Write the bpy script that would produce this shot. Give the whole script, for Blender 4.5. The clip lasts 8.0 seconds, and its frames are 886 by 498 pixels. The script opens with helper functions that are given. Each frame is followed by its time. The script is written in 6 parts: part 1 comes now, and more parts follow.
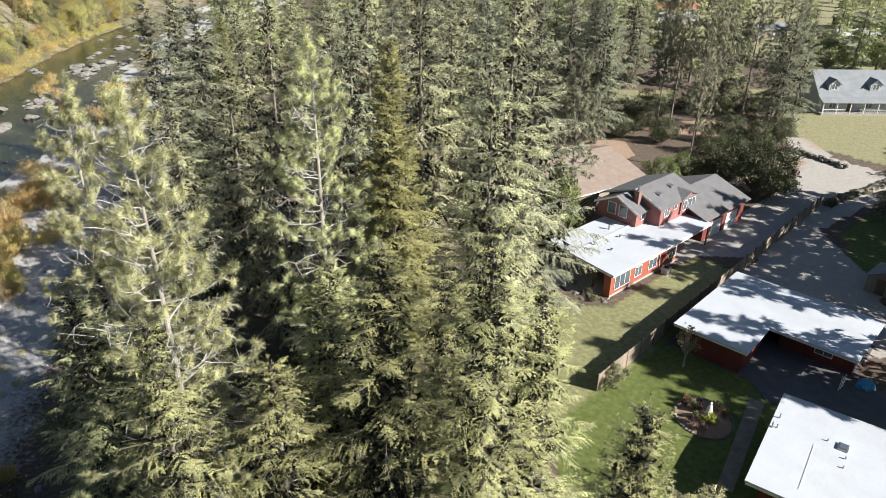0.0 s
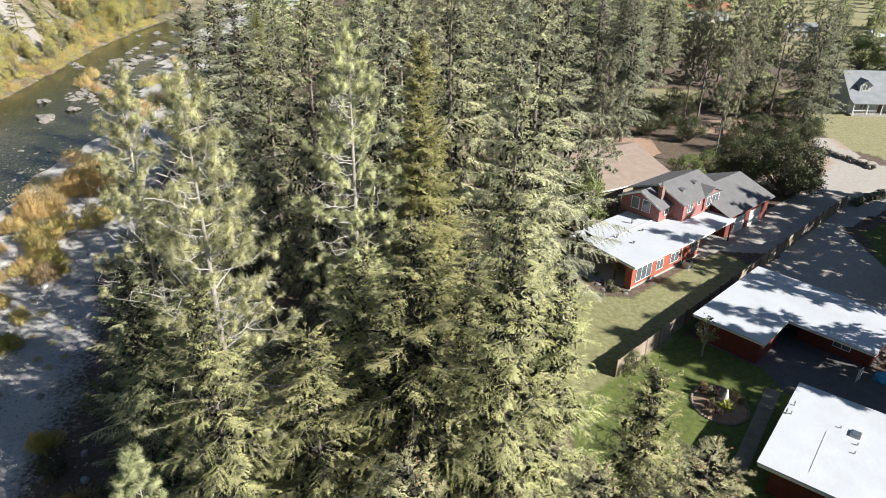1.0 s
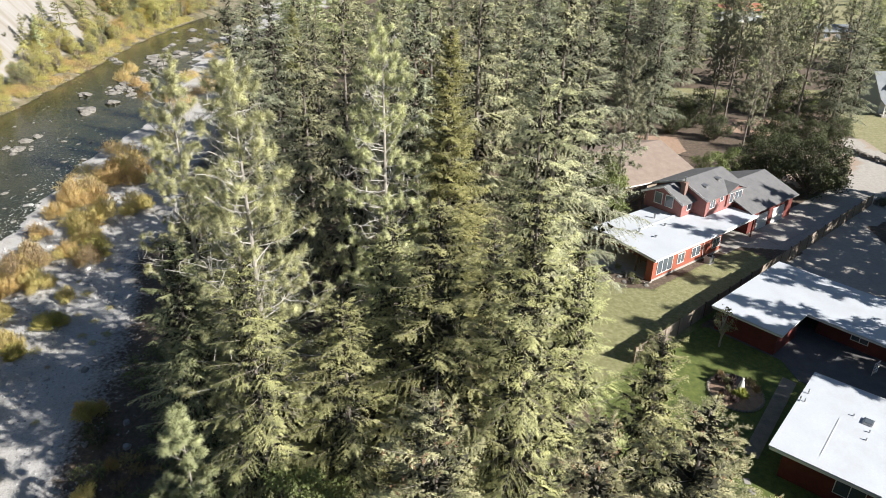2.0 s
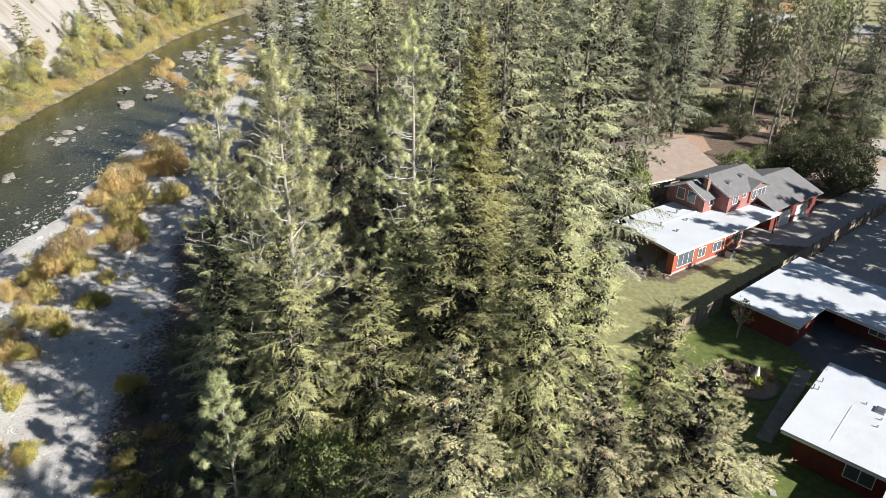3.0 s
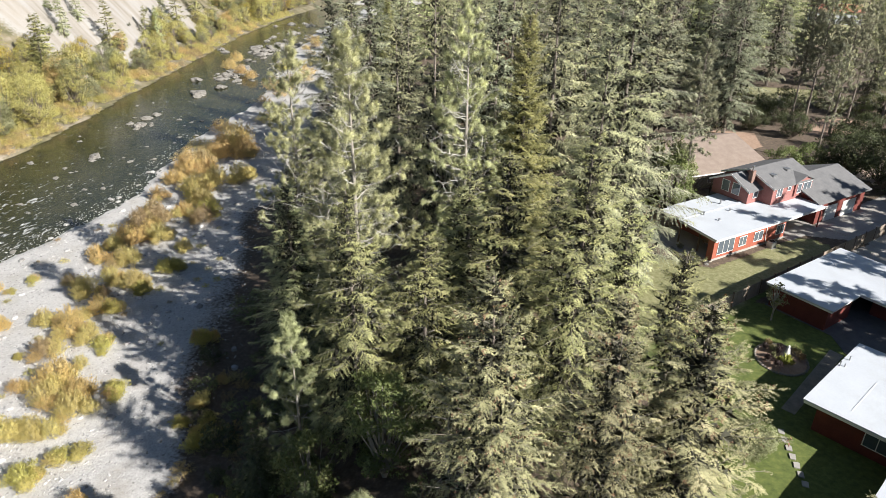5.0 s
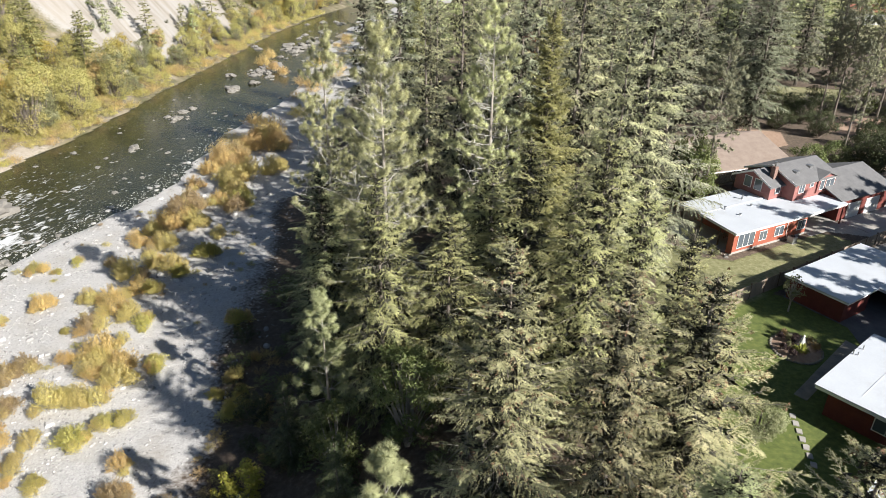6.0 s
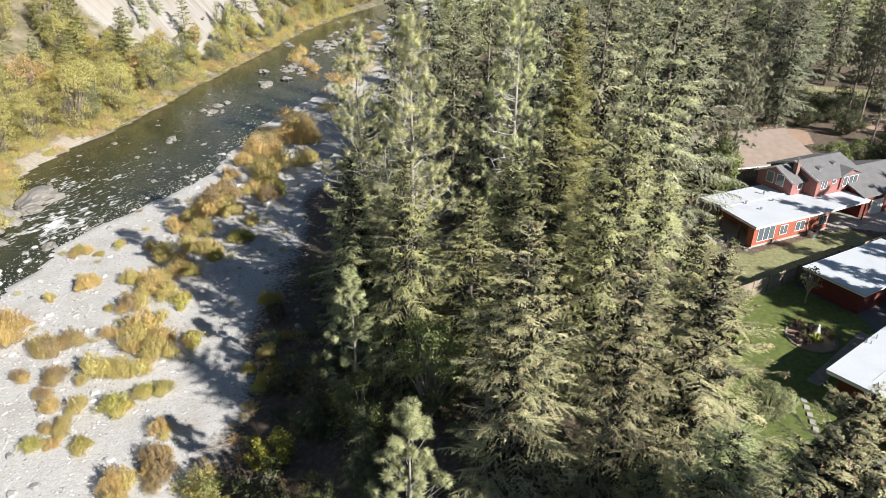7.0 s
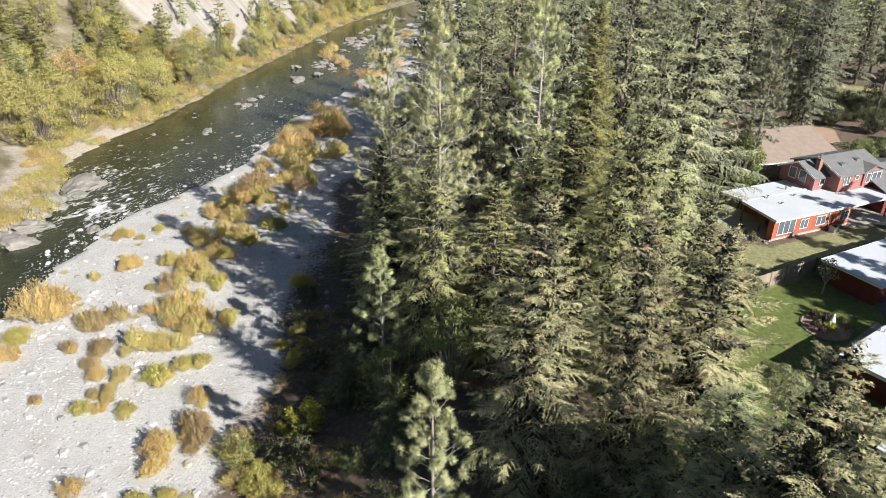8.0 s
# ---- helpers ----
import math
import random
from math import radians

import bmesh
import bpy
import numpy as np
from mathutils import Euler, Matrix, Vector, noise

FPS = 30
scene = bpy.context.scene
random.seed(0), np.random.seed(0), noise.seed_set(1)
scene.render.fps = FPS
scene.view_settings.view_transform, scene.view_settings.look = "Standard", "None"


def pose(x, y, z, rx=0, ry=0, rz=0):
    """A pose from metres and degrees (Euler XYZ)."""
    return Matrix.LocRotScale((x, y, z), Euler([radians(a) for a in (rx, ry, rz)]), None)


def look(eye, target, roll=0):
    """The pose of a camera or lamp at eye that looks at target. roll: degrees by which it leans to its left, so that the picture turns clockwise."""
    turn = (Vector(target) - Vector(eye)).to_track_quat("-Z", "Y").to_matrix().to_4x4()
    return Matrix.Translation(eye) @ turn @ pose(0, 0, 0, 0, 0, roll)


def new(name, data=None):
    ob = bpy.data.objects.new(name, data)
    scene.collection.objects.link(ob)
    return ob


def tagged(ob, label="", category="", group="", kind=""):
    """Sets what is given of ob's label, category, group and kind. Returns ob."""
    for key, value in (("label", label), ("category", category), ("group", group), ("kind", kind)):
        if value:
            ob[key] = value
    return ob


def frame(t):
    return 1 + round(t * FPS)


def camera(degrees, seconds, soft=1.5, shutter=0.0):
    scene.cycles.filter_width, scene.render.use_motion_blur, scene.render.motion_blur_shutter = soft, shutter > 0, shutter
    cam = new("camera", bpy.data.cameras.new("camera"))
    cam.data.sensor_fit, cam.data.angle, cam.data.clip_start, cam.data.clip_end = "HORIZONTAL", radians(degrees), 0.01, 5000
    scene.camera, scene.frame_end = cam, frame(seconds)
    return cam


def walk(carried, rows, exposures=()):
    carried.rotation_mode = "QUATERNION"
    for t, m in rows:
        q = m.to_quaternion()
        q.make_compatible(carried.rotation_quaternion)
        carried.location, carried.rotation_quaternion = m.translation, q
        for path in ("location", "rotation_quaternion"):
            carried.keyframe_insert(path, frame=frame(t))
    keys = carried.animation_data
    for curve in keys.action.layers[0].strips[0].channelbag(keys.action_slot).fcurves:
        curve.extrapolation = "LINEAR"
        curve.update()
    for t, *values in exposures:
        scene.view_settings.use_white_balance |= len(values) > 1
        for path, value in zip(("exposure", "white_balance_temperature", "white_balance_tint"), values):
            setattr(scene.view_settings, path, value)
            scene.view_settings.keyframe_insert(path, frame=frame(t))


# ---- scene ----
cam = camera(67.2, 8.0, soft=0.8)
# seconds, eye x y z, heading, tilt, lean
ROWS = [
    (0.0, -0.077, -0.174, 35.537, 1.477, -26.487, 0.679),
    (0.5, -0.109, -1.418, 35.553, 2.653, -26.531, 0.716),
    (1.0, -0.092, -2.667, 35.561, 3.837, -26.565, 0.737),
    (1.5, -0.026, -3.923, 35.563, 5.027, -26.591, 0.744),
    (2.0, 0.086, -5.186, 35.560, 6.223, -26.611, 0.739),
    (2.5, 0.244, -6.459, 35.553, 7.424, -26.624, 0.722),
    (3.0, 0.446, -7.741, 35.541, 8.631, -26.634, 0.695),
    (3.5, 0.690, -9.036, 35.527, 9.842, -26.641, 0.660),
    (4.0, 0.975, -10.344, 35.510, 11.056, -26.646, 0.617),
    (4.5, 1.300, -11.667, 35.491, 12.273, -26.652, 0.569),
    (5.0, 1.662, -13.006, 35.472, 13.492, -26.658, 0.517),
    (5.5, 2.060, -14.362, 35.452, 14.713, -26.667, 0.462),
    (6.0, 2.494, -15.737, 35.433, 15.935, -26.681, 0.405),
    (6.5, 2.960, -17.132, 35.416, 17.157, -26.699, 0.349),
    (7.0, 3.459, -18.549, 35.401, 18.378, -26.724, 0.294),
    (7.5, 3.988, -19.989, 35.389, 19.599, -26.757, 0.242),
    (8.0, 4.545, -21.453, 35.381, 20.818, -26.799, 0.194),
]
walk(cam, [(t, pose(x, y, z, 90 + tilt, 0, heading) @ pose(0, 0, 0, 0, 0, lean)) for t, x, y, z, heading, tilt, lean in ROWS])

# ---- light ----
SUN = Vector((0.795, -0.325, 0.515)).normalized()
world = bpy.data.worlds.new("sky")
scene.world = world
world.use_nodes = True
wn = world.node_tree
sky = wn.nodes.new("ShaderNodeTexSky")
sky.sky_type = "NISHITA"
sky.sun_disc = False
sky.sun_elevation = math.asin(SUN.z)
sky.sun_rotation = math.atan2(SUN.x, SUN.y)
sky.air_density, sky.dust_density, sky.ozone_density = 1.0, 0.3, 1.6
back = wn.nodes["Background"]
back.inputs["Strength"].default_value = 0.038
wn.links.new(sky.outputs[0], back.inputs["Color"])
sun_data = bpy.data.lights.new("sun", "SUN")
sun_data.energy, sun_data.angle, sun_data.color = 5.0, radians(0.53), (1.0, 0.95, 0.895)
sun = new("sun", sun_data)
sun.matrix_world = look(SUN * 200, (0, 0, 0))
scene.view_settings.exposure = 1.05


# ---- materials ----
def nodes_of(name):
    m = bpy.data.materials.new(name)
    m.use_nodes = True
    nt = m.node_tree
    return m, nt, nt.nodes["Principled BSDF"], nt.nodes["Material Output"]


def noise_node(nt, scale, detail=4.0, rough=0.6, coord="Object", distort=0.0):
    tc = nt.nodes.new("ShaderNodeTexCoord")
    n = nt.nodes.new("ShaderNodeTexNoise")
    n.inputs["Scale"].default_value = scale
    n.inputs["Detail"].default_value = detail
    n.inputs["Roughness"].default_value = rough
    n.inputs["Distortion"].default_value = distort
    nt.links.new(tc.outputs[coord], n.inputs["Vector"])
    return n


def ramp_node(nt, src, stops):
    r = nt.nodes.new("ShaderNodeValToRGB")
    while len(r.color_ramp.elements) < len(stops):
        r.color_ramp.elements.new(0.5)
    for e, (p, c) in zip(r.color_ramp.elements, stops):
        e.position, e.color = p, (*c, 1)
    nt.links.new(src, r.inputs["Fac"])
    return r


def mix_node(nt, fac, a, b, mode="MIX"):
    m = nt.nodes.new("ShaderNodeMix")
    m.data_type, m.blend_type = "RGBA", mode
    for sock, val in ((m.inputs[0], fac), (m.inputs[6], a), (m.inputs[7], b)):
        if isinstance(val, (int, float)):
            sock.default_value = val
        elif isinstance(val, tuple):
            sock.default_value = (*val, 1)
        else:
            nt.links.new(val, sock)
    return m.outputs[2]


def math_node(nt, op, a, b=0.5, clamp=False):
    m = nt.nodes.new("ShaderNodeMath")
    m.operation, m.use_clamp = op, clamp
    for sock, val in ((m.inputs[0], a), (m.inputs[1], b)):
        if isinstance(val, (int, float)):
            sock.default_value = val
        else:
            nt.links.new(val, sock)
    return m.outputs[0]


def bump_on(nt, bsdf, height, strength=0.4, dist=0.05):
    b = nt.nodes.new("ShaderNodeBump")
    b.inputs["Strength"].default_value = strength
    b.inputs["Distance"].default_value = dist
    nt.links.new(height, b.inputs["Height"])
    nt.links.new(b.outputs[0], bsdf.inputs["Normal"])


def surface(name, dark, light, scale=3.0, rough=0.8, fine=18.0, metal=0.0, bump=0.3, bdist=0.02, stain=None, stretch=None):
    """A surface of two tones, with coarse blotches, fine grain, relief and optional stains."""
    m, nt, bsdf, _ = nodes_of(name)
    big = noise_node(nt, scale, 5.0, 0.6)
    small = noise_node(nt, fine, 5.0, 0.65)
    if stretch:
        for n in (big, small):
            mp = nt.nodes.new("ShaderNodeMapping")
            mp.inputs["Scale"].default_value = stretch
            nt.links.new(n.inputs["Vector"].links[0].from_socket, mp.inputs["Vector"])
            nt.links.new(mp.outputs[0], n.inputs["Vector"])
    both = math_node(nt, "ADD", math_node(nt, "MULTIPLY", big.outputs["Fac"], 0.6), math_node(nt, "MULTIPLY", small.outputs["Fac"], 0.4))
    col = ramp_node(nt, both, [(0.33, dark), (0.67, light)]).outputs[0]
    if stain:
        s = noise_node(nt, scale * 0.37, 6.0, 0.7)
        f = ramp_node(nt, s.outputs["Fac"], [(0.55, (0, 0, 0)), (0.72, (0.7, 0.7, 0.7))]).outputs[0]
        col = mix_node(nt, f, col, stain)
    nt.links.new(col, bsdf.inputs["Base Color"])
    bsdf.inputs["Roughness"].default_value = rough
    bsdf.inputs["Metallic"].default_value = metal
    if bump:
        bump_on(nt, bsdf, small.outputs["Fac"], bump, bdist)
    return m


def foliage(name, dark, light, tip=None, trans=0.24, vary=0.045, lump=1.1):
    """Leaves: each leaf its own tone, clumps of tone through the crown, a shift from tree to tree, light through them."""
    m, nt, bsdf, out = nodes_of(name)
    geo = nt.nodes.new("ShaderNodeNewGeometry")
    info = nt.nodes.new("ShaderNodeObjectInfo")
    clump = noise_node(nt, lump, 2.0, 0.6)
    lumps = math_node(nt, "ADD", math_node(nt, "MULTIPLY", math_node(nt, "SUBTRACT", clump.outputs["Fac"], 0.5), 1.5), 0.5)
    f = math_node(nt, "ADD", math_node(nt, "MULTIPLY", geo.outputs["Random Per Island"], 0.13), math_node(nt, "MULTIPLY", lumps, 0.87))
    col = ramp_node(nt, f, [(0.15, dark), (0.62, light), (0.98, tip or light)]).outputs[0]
    hsv = nt.nodes.new("ShaderNodeHueSaturation")
    nt.links.new(col, hsv.inputs["Color"])
    nt.links.new(math_node(nt, "ADD", math_node(nt, "MULTIPLY", info.outputs["Random"], vary * 0.4), 0.5 - vary * 0.2), hsv.inputs["Hue"])
    nt.links.new(math_node(nt, "ADD", math_node(nt, "MULTIPLY", info.outputs["Random"], vary * 4), 1.0 - vary * 2), hsv.inputs["Value"])
    nt.links.new(hsv.outputs[0], bsdf.inputs["Base Color"])
    bsdf.inputs["Roughness"].default_value = 0.55
    bsdf.inputs["Specular IOR Level"].default_value = 0.35
    tr = nt.nodes.new("ShaderNodeBsdfTranslucent")
    nt.links.new(hsv.outputs[0], tr.inputs["Color"])
    mx = nt.nodes.new("ShaderNodeMixShader")
    mx.inputs[0].default_value = trans
    nt.links.new(bsdf.outputs[0], mx.inputs[1])
    nt.links.new(tr.outputs[0], mx.inputs[2])
    nt.links.new(mx.outputs[0], out.inputs["Surface"])
    return m


# Fir and pine ramps start near black: shade between boughs mixed into the colour.
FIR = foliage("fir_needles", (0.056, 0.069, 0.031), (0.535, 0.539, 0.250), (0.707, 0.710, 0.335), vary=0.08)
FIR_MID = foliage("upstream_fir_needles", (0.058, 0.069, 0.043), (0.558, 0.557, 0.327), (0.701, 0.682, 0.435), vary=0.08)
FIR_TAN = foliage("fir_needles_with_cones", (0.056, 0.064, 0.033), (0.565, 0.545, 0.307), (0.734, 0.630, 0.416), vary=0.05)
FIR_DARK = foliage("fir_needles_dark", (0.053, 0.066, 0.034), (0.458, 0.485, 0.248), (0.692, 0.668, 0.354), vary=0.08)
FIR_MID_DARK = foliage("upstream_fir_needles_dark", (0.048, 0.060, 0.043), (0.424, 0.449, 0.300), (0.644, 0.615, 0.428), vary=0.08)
# Darker needle copies for the wood behind the houses, shade put into the colour.
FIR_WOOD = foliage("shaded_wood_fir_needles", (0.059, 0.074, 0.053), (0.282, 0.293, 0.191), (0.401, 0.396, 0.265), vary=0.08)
PINE_WOOD = foliage("shaded_wood_pine_needles", (0.085, 0.097, 0.065), (0.357, 0.354, 0.233), (0.501, 0.480, 0.334))
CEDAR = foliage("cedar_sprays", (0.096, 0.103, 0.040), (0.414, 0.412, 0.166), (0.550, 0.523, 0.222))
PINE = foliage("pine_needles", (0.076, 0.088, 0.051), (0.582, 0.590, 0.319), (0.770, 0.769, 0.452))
YOUNG = foliage("young_pine_needles", (0.232, 0.253, 0.131), (0.434, 0.452, 0.247), (0.527, 0.540, 0.334))
BARK_WHITE = surface("weathered_limbs", (0.281, 0.265, 0.242), (0.484, 0.468, 0.437), 2.0, 0.9, 14.0)
OAK = foliage("oak_leaves", (0.041, 0.052, 0.023), (0.090, 0.104, 0.045), (0.153, 0.158, 0.072))
OLIVE = foliage("grey_green_leaves", (0.123, 0.133, 0.069), (0.288, 0.298, 0.153), (0.395, 0.395, 0.230))
WILLOW_Y = foliage("yellow_willow_leaves", (0.442, 0.374, 0.148), (0.677, 0.582, 0.245), (0.733, 0.664, 0.326), trans=0.4)
WILLOW_O = foliage("orange_willow_leaves", (0.479, 0.342, 0.142), (0.710, 0.545, 0.248), (0.749, 0.650, 0.347), trans=0.4)
WILLOW_G = foliage("olive_willow_leaves", (0.375, 0.344, 0.112), (0.600, 0.547, 0.187), (0.688, 0.635, 0.247), trans=0.4)
WILLOW_R = foliage("rust_willow_leaves", (0.303, 0.222, 0.122), (0.495, 0.387, 0.208), (0.568, 0.474, 0.282), trans=0.4)
BANK_G = foliage("bank_tree_leaves", (0.326, 0.324, 0.112), (0.475, 0.429, 0.158), (0.641, 0.542, 0.225))
BANK_Y = foliage("bank_yellow_leaves", (0.242, 0.190, 0.047), (0.467, 0.372, 0.085), (0.570, 0.475, 0.131))
LEMON = foliage("lemon_leaves", (0.288, 0.281, 0.050), (0.461, 0.439, 0.094), (0.518, 0.497, 0.144), trans=0.35)
BANK_FIR = foliage("hillside_fir_needles", (0.097, 0.105, 0.037), (0.358, 0.352, 0.139), (0.495, 0.457, 0.198))
# Shaded copy of the fir needles: the dimness is in the base colour.
SHADE_FIR = foliage("shade_dark_fir_needles", (0.027, 0.038, 0.018), (0.117, 0.140, 0.063), (0.198, 0.211, 0.099))
EDGE_G = foliage("madrone_leaves", (0.090, 0.113, 0.041), (0.216, 0.252, 0.090), (0.324, 0.342, 0.135))
RED = foliage("red_leaves", (0.180, 0.036, 0.027), (0.324, 0.081, 0.054))
BARK = surface("bark", (0.12, 0.10, 0.085), (0.28, 0.24, 0.205), 2.0, 0.9, 14.0, bump=0.8, bdist=0.05, stretch=(1, 1, 0.25))
CONES = surface("brown_fir_cones", (0.16, 0.085, 0.05), (0.30, 0.18, 0.11), 3.0, 0.9, 12.0)
# Near-black colour for blades that imitate shade inside the fir crowns.
INNER_SHADE = surface("inner_shade_blades", (0.025, 0.026, 0.016), (0.06, 0.058, 0.036), 2.0, 0.95, 12.0)
BARK_PALE = surface("pale_bark", (0.203, 0.183, 0.156), (0.390, 0.359, 0.312), 2.0, 0.9, 14.0, bump=0.6, bdist=0.03)
WHITE_ROOF = surface("white_roof_membrane", (0.476, 0.509, 0.551), (0.555, 0.592, 0.630), 0.35, 0.6, 6.0, bump=0.1, stain=(0.433, 0.453, 0.465))
GREY_SHINGLE = surface("grey_shingles", (0.117, 0.119, 0.122), (0.179, 0.179, 0.181), 1.2, 0.9, 16.0, bump=0.5)
BROWN_SHINGLE = surface("brown_shingles", (0.213, 0.165, 0.134), (0.295, 0.240, 0.199), 1.0, 0.9, 14.0, bump=0.5, stain=(0.220, 0.165, 0.130))
BLUE_SHINGLE = surface("blue_grey_shingles", (0.174, 0.194, 0.209), (0.262, 0.282, 0.296), 0.6, 0.9, 8.0, bump=0.3)
RED_WALL = surface("red_painted_siding", (0.281, 0.078, 0.047), (0.359, 0.109, 0.066), 1.4, 0.7, 8.0, bump=0.2, stretch=(1, 1, 0.2))
BRICK_WALL = surface("dark_red_wall", (0.109, 0.025, 0.020), (0.172, 0.041, 0.031), 1.4, 0.8, 8.0, bump=0.3)
ROSE_WALL = surface("rose_red_siding", (0.244, 0.100, 0.089), (0.326, 0.147, 0.132), 1.2, 0.7, 8.0, bump=0.2)
WHITE_TRIM = surface("white_trim_paint", (0.72, 0.71, 0.69), (0.82, 0.81, 0.79), 2.0, 0.5, 12.0, bump=0.05)
TAN_WALL = surface("tan_siding", (0.257, 0.211, 0.156), (0.335, 0.281, 0.218), 1.5, 0.8, 9.0)
PALE_WALL = surface("pale_blue_siding", (0.374, 0.398, 0.413), (0.452, 0.476, 0.491), 1.0, 0.7, 9.0)
FENCE = surface("weathered_fence_boards", (0.203, 0.164, 0.125), (0.343, 0.289, 0.234), 2.0, 0.9, 20.0, bump=0.4, stretch=(1, 1, 0.15))
DARK = surface("dark_opening", (0.02, 0.018, 0.016), (0.04, 0.036, 0.032), 2.0, 0.9)
WOOD = surface("aged_wood", (0.101, 0.066, 0.039), (0.187, 0.133, 0.086), 2.0, 0.8, 16.0)
CONCRETE = surface("concrete_slab", (0.296, 0.281, 0.257), (0.406, 0.390, 0.359), 1.0, 0.85, 16.0, bump=0.2, stain=(0.234, 0.218, 0.195))
CHIMNEY = surface("chimney_brick", (0.187, 0.109, 0.086), (0.296, 0.195, 0.164), 3.0, 0.9, 14.0, bump=0.5)
ASPHALT = surface("worn_asphalt", (0.078, 0.078, 0.082), (0.140, 0.136, 0.136), 1.0, 0.9, 16.0, bump=0.3)
METAL = surface("galvanised_metal", (0.351, 0.359, 0.367), (0.484, 0.491, 0.499), 3.0, 0.4, 20.0, metal=0.8, bump=0.05)
ROCK = surface("river_rock", (0.131, 0.123, 0.108), (0.262, 0.250, 0.225), 1.2, 0.85, 9.0, bump=0.5, bdist=0.05, stain=(0.138, 0.123, 0.102))
STONE = surface("field_stone", (0.156, 0.140, 0.117), (0.281, 0.257, 0.218), 1.5, 0.9, 9.0, bump=0.5)
MULCH = surface("bark_mulch", (0.234, 0.148, 0.101), (0.390, 0.281, 0.203), 2.0, 0.95, 22.0, bump=0.8, bdist=0.04)

PANE, _nt, _b, _o = nodes_of("window_glass")
_b.inputs["Base Color"].default_value = (0.10, 0.12, 0.14, 1)
_b.inputs["Roughness"].default_value = 0.06
_b.inputs["Specular IOR Level"].default_value = 0.9
_n = noise_node(_nt, 0.7, 2.0)
bump_on(_nt, _b, _n.outputs["Fac"], 0.08, 0.02)


# ---- mesh helpers ----
def mesh_from(name, verts, faces, mat, smooth=False):
    me = bpy.data.meshes.new(name)
    me.from_pydata([tuple(v) for v in verts], [], faces)
    me.materials.append(mat)
    if smooth:
        me.polygons.foreach_set("use_smooth", np.ones(len(me.polygons), dtype=bool))
    return me


def fast_mesh(name, verts, face_size, mat, second=None, first_count=0, normals=None, soft_shade=0.52):
    """Loose faces of one size from an array (faces, face_size, 3); those past first_count take the second material.
    With normals (one a face) the leaves are shaded as parts of their spray."""
    n = len(verts)
    verts = np.asarray(verts)
    if normals is not None:
        own = np.cross(verts[:, 1] - verts[:, 0], verts[:, 2] - verts[:, 0])
        own /= np.linalg.norm(own, axis=1, keepdims=True) + 1e-12
        back = (own * normals).sum(1) < 0
        verts = np.where(back[:, None, None], verts[:, ::-1], verts)
        own = np.where(back[:, None], -own, own)
        shade = own * (1 - soft_shade) + normals * soft_shade
        shade /= np.linalg.norm(shade, axis=1, keepdims=True) + 1e-12
    me = bpy.data.meshes.new(name)
    me.vertices.add(n * face_size)
    me.vertices.foreach_set("co", np.asarray(verts, dtype=np.float32).ravel())
    me.loops.add(n * face_size)
    me.loops.foreach_set("vertex_index", np.arange(n * face_size, dtype=np.int32))
    me.polygons.add(n)
    me.polygons.foreach_set("loop_start", np.arange(0, n * face_size, face_size, dtype=np.int32))
    me.materials.append(mat)
    for extra in (second if isinstance(second, tuple) else (second,) if second else ()):
        me.materials.append(extra)
    if second:
        me.polygons.foreach_set("material_index", np.searchsorted(np.atleast_1d(first_count), np.arange(n), side="right").astype(np.int32))
    me.update(calc_edges=True)
    if normals is not None:
        me.normals_split_custom_set(np.repeat(shade, face_size, axis=0).astype(np.float32))
    return me


def part(name, bm, material, parent, label=""):
    me = bpy.data.meshes.new(name)
    bm.to_mesh(me)
    bm.free()
    me.materials.append(material)
    ob = new(name, me)
    ob.parent = parent
    if label:
        ob["label"] = label
    return ob


def part_mesh(name, me, parent, label=""):
    ob = new(name, me)
    ob.parent = parent
    if label:
        ob["label"] = label
    return ob


def box(bm, x0, x1, y0, y1, z0, z1, bevel=0.0):
    vs = [bm.verts.new((x, y, z)) for z in (z0, z1) for x, y in ((x0, y0), (x1, y0), (x1, y1), (x0, y1))]
    fs = [bm.faces.new([vs[i] for i in f]) for f in ((3, 2, 1, 0), (4, 5, 6, 7), (0, 1, 5, 4), (1, 2, 6, 5), (2, 3, 7, 6), (3, 0, 4, 7))]
    if bevel:
        bmesh.ops.bevel(bm, geom=list({e for f in fs for e in f.edges}), offset=bevel, segments=1, affect="EDGES")


def boxes(*rows, bevel=0.0):
    bm = bmesh.new()
    for r in rows:
        box(bm, *r, bevel=bevel)
    return bm


def prism(points, z0, z1, bm=None):
    """An upright slab over a plan polygon (counter-clockwise); z1 may be a function of x and y."""
    bm = bm or bmesh.new()
    top = z1 if callable(z1) else (lambda x, y: z1)
    low = z0 if callable(z0) else (lambda x, y: z0)
    a = [bm.verts.new((x, y, low(x, y))) for x, y in points]
    b = [bm.verts.new((x, y, top(x, y))) for x, y in points]
    bm.faces.new(a[::-1])
    bm.faces.new(b)
    for i in range(len(points)):
        j = (i + 1) % len(points)
        bm.faces.new((a[i], a[j], b[j], b[i]))
    return bm


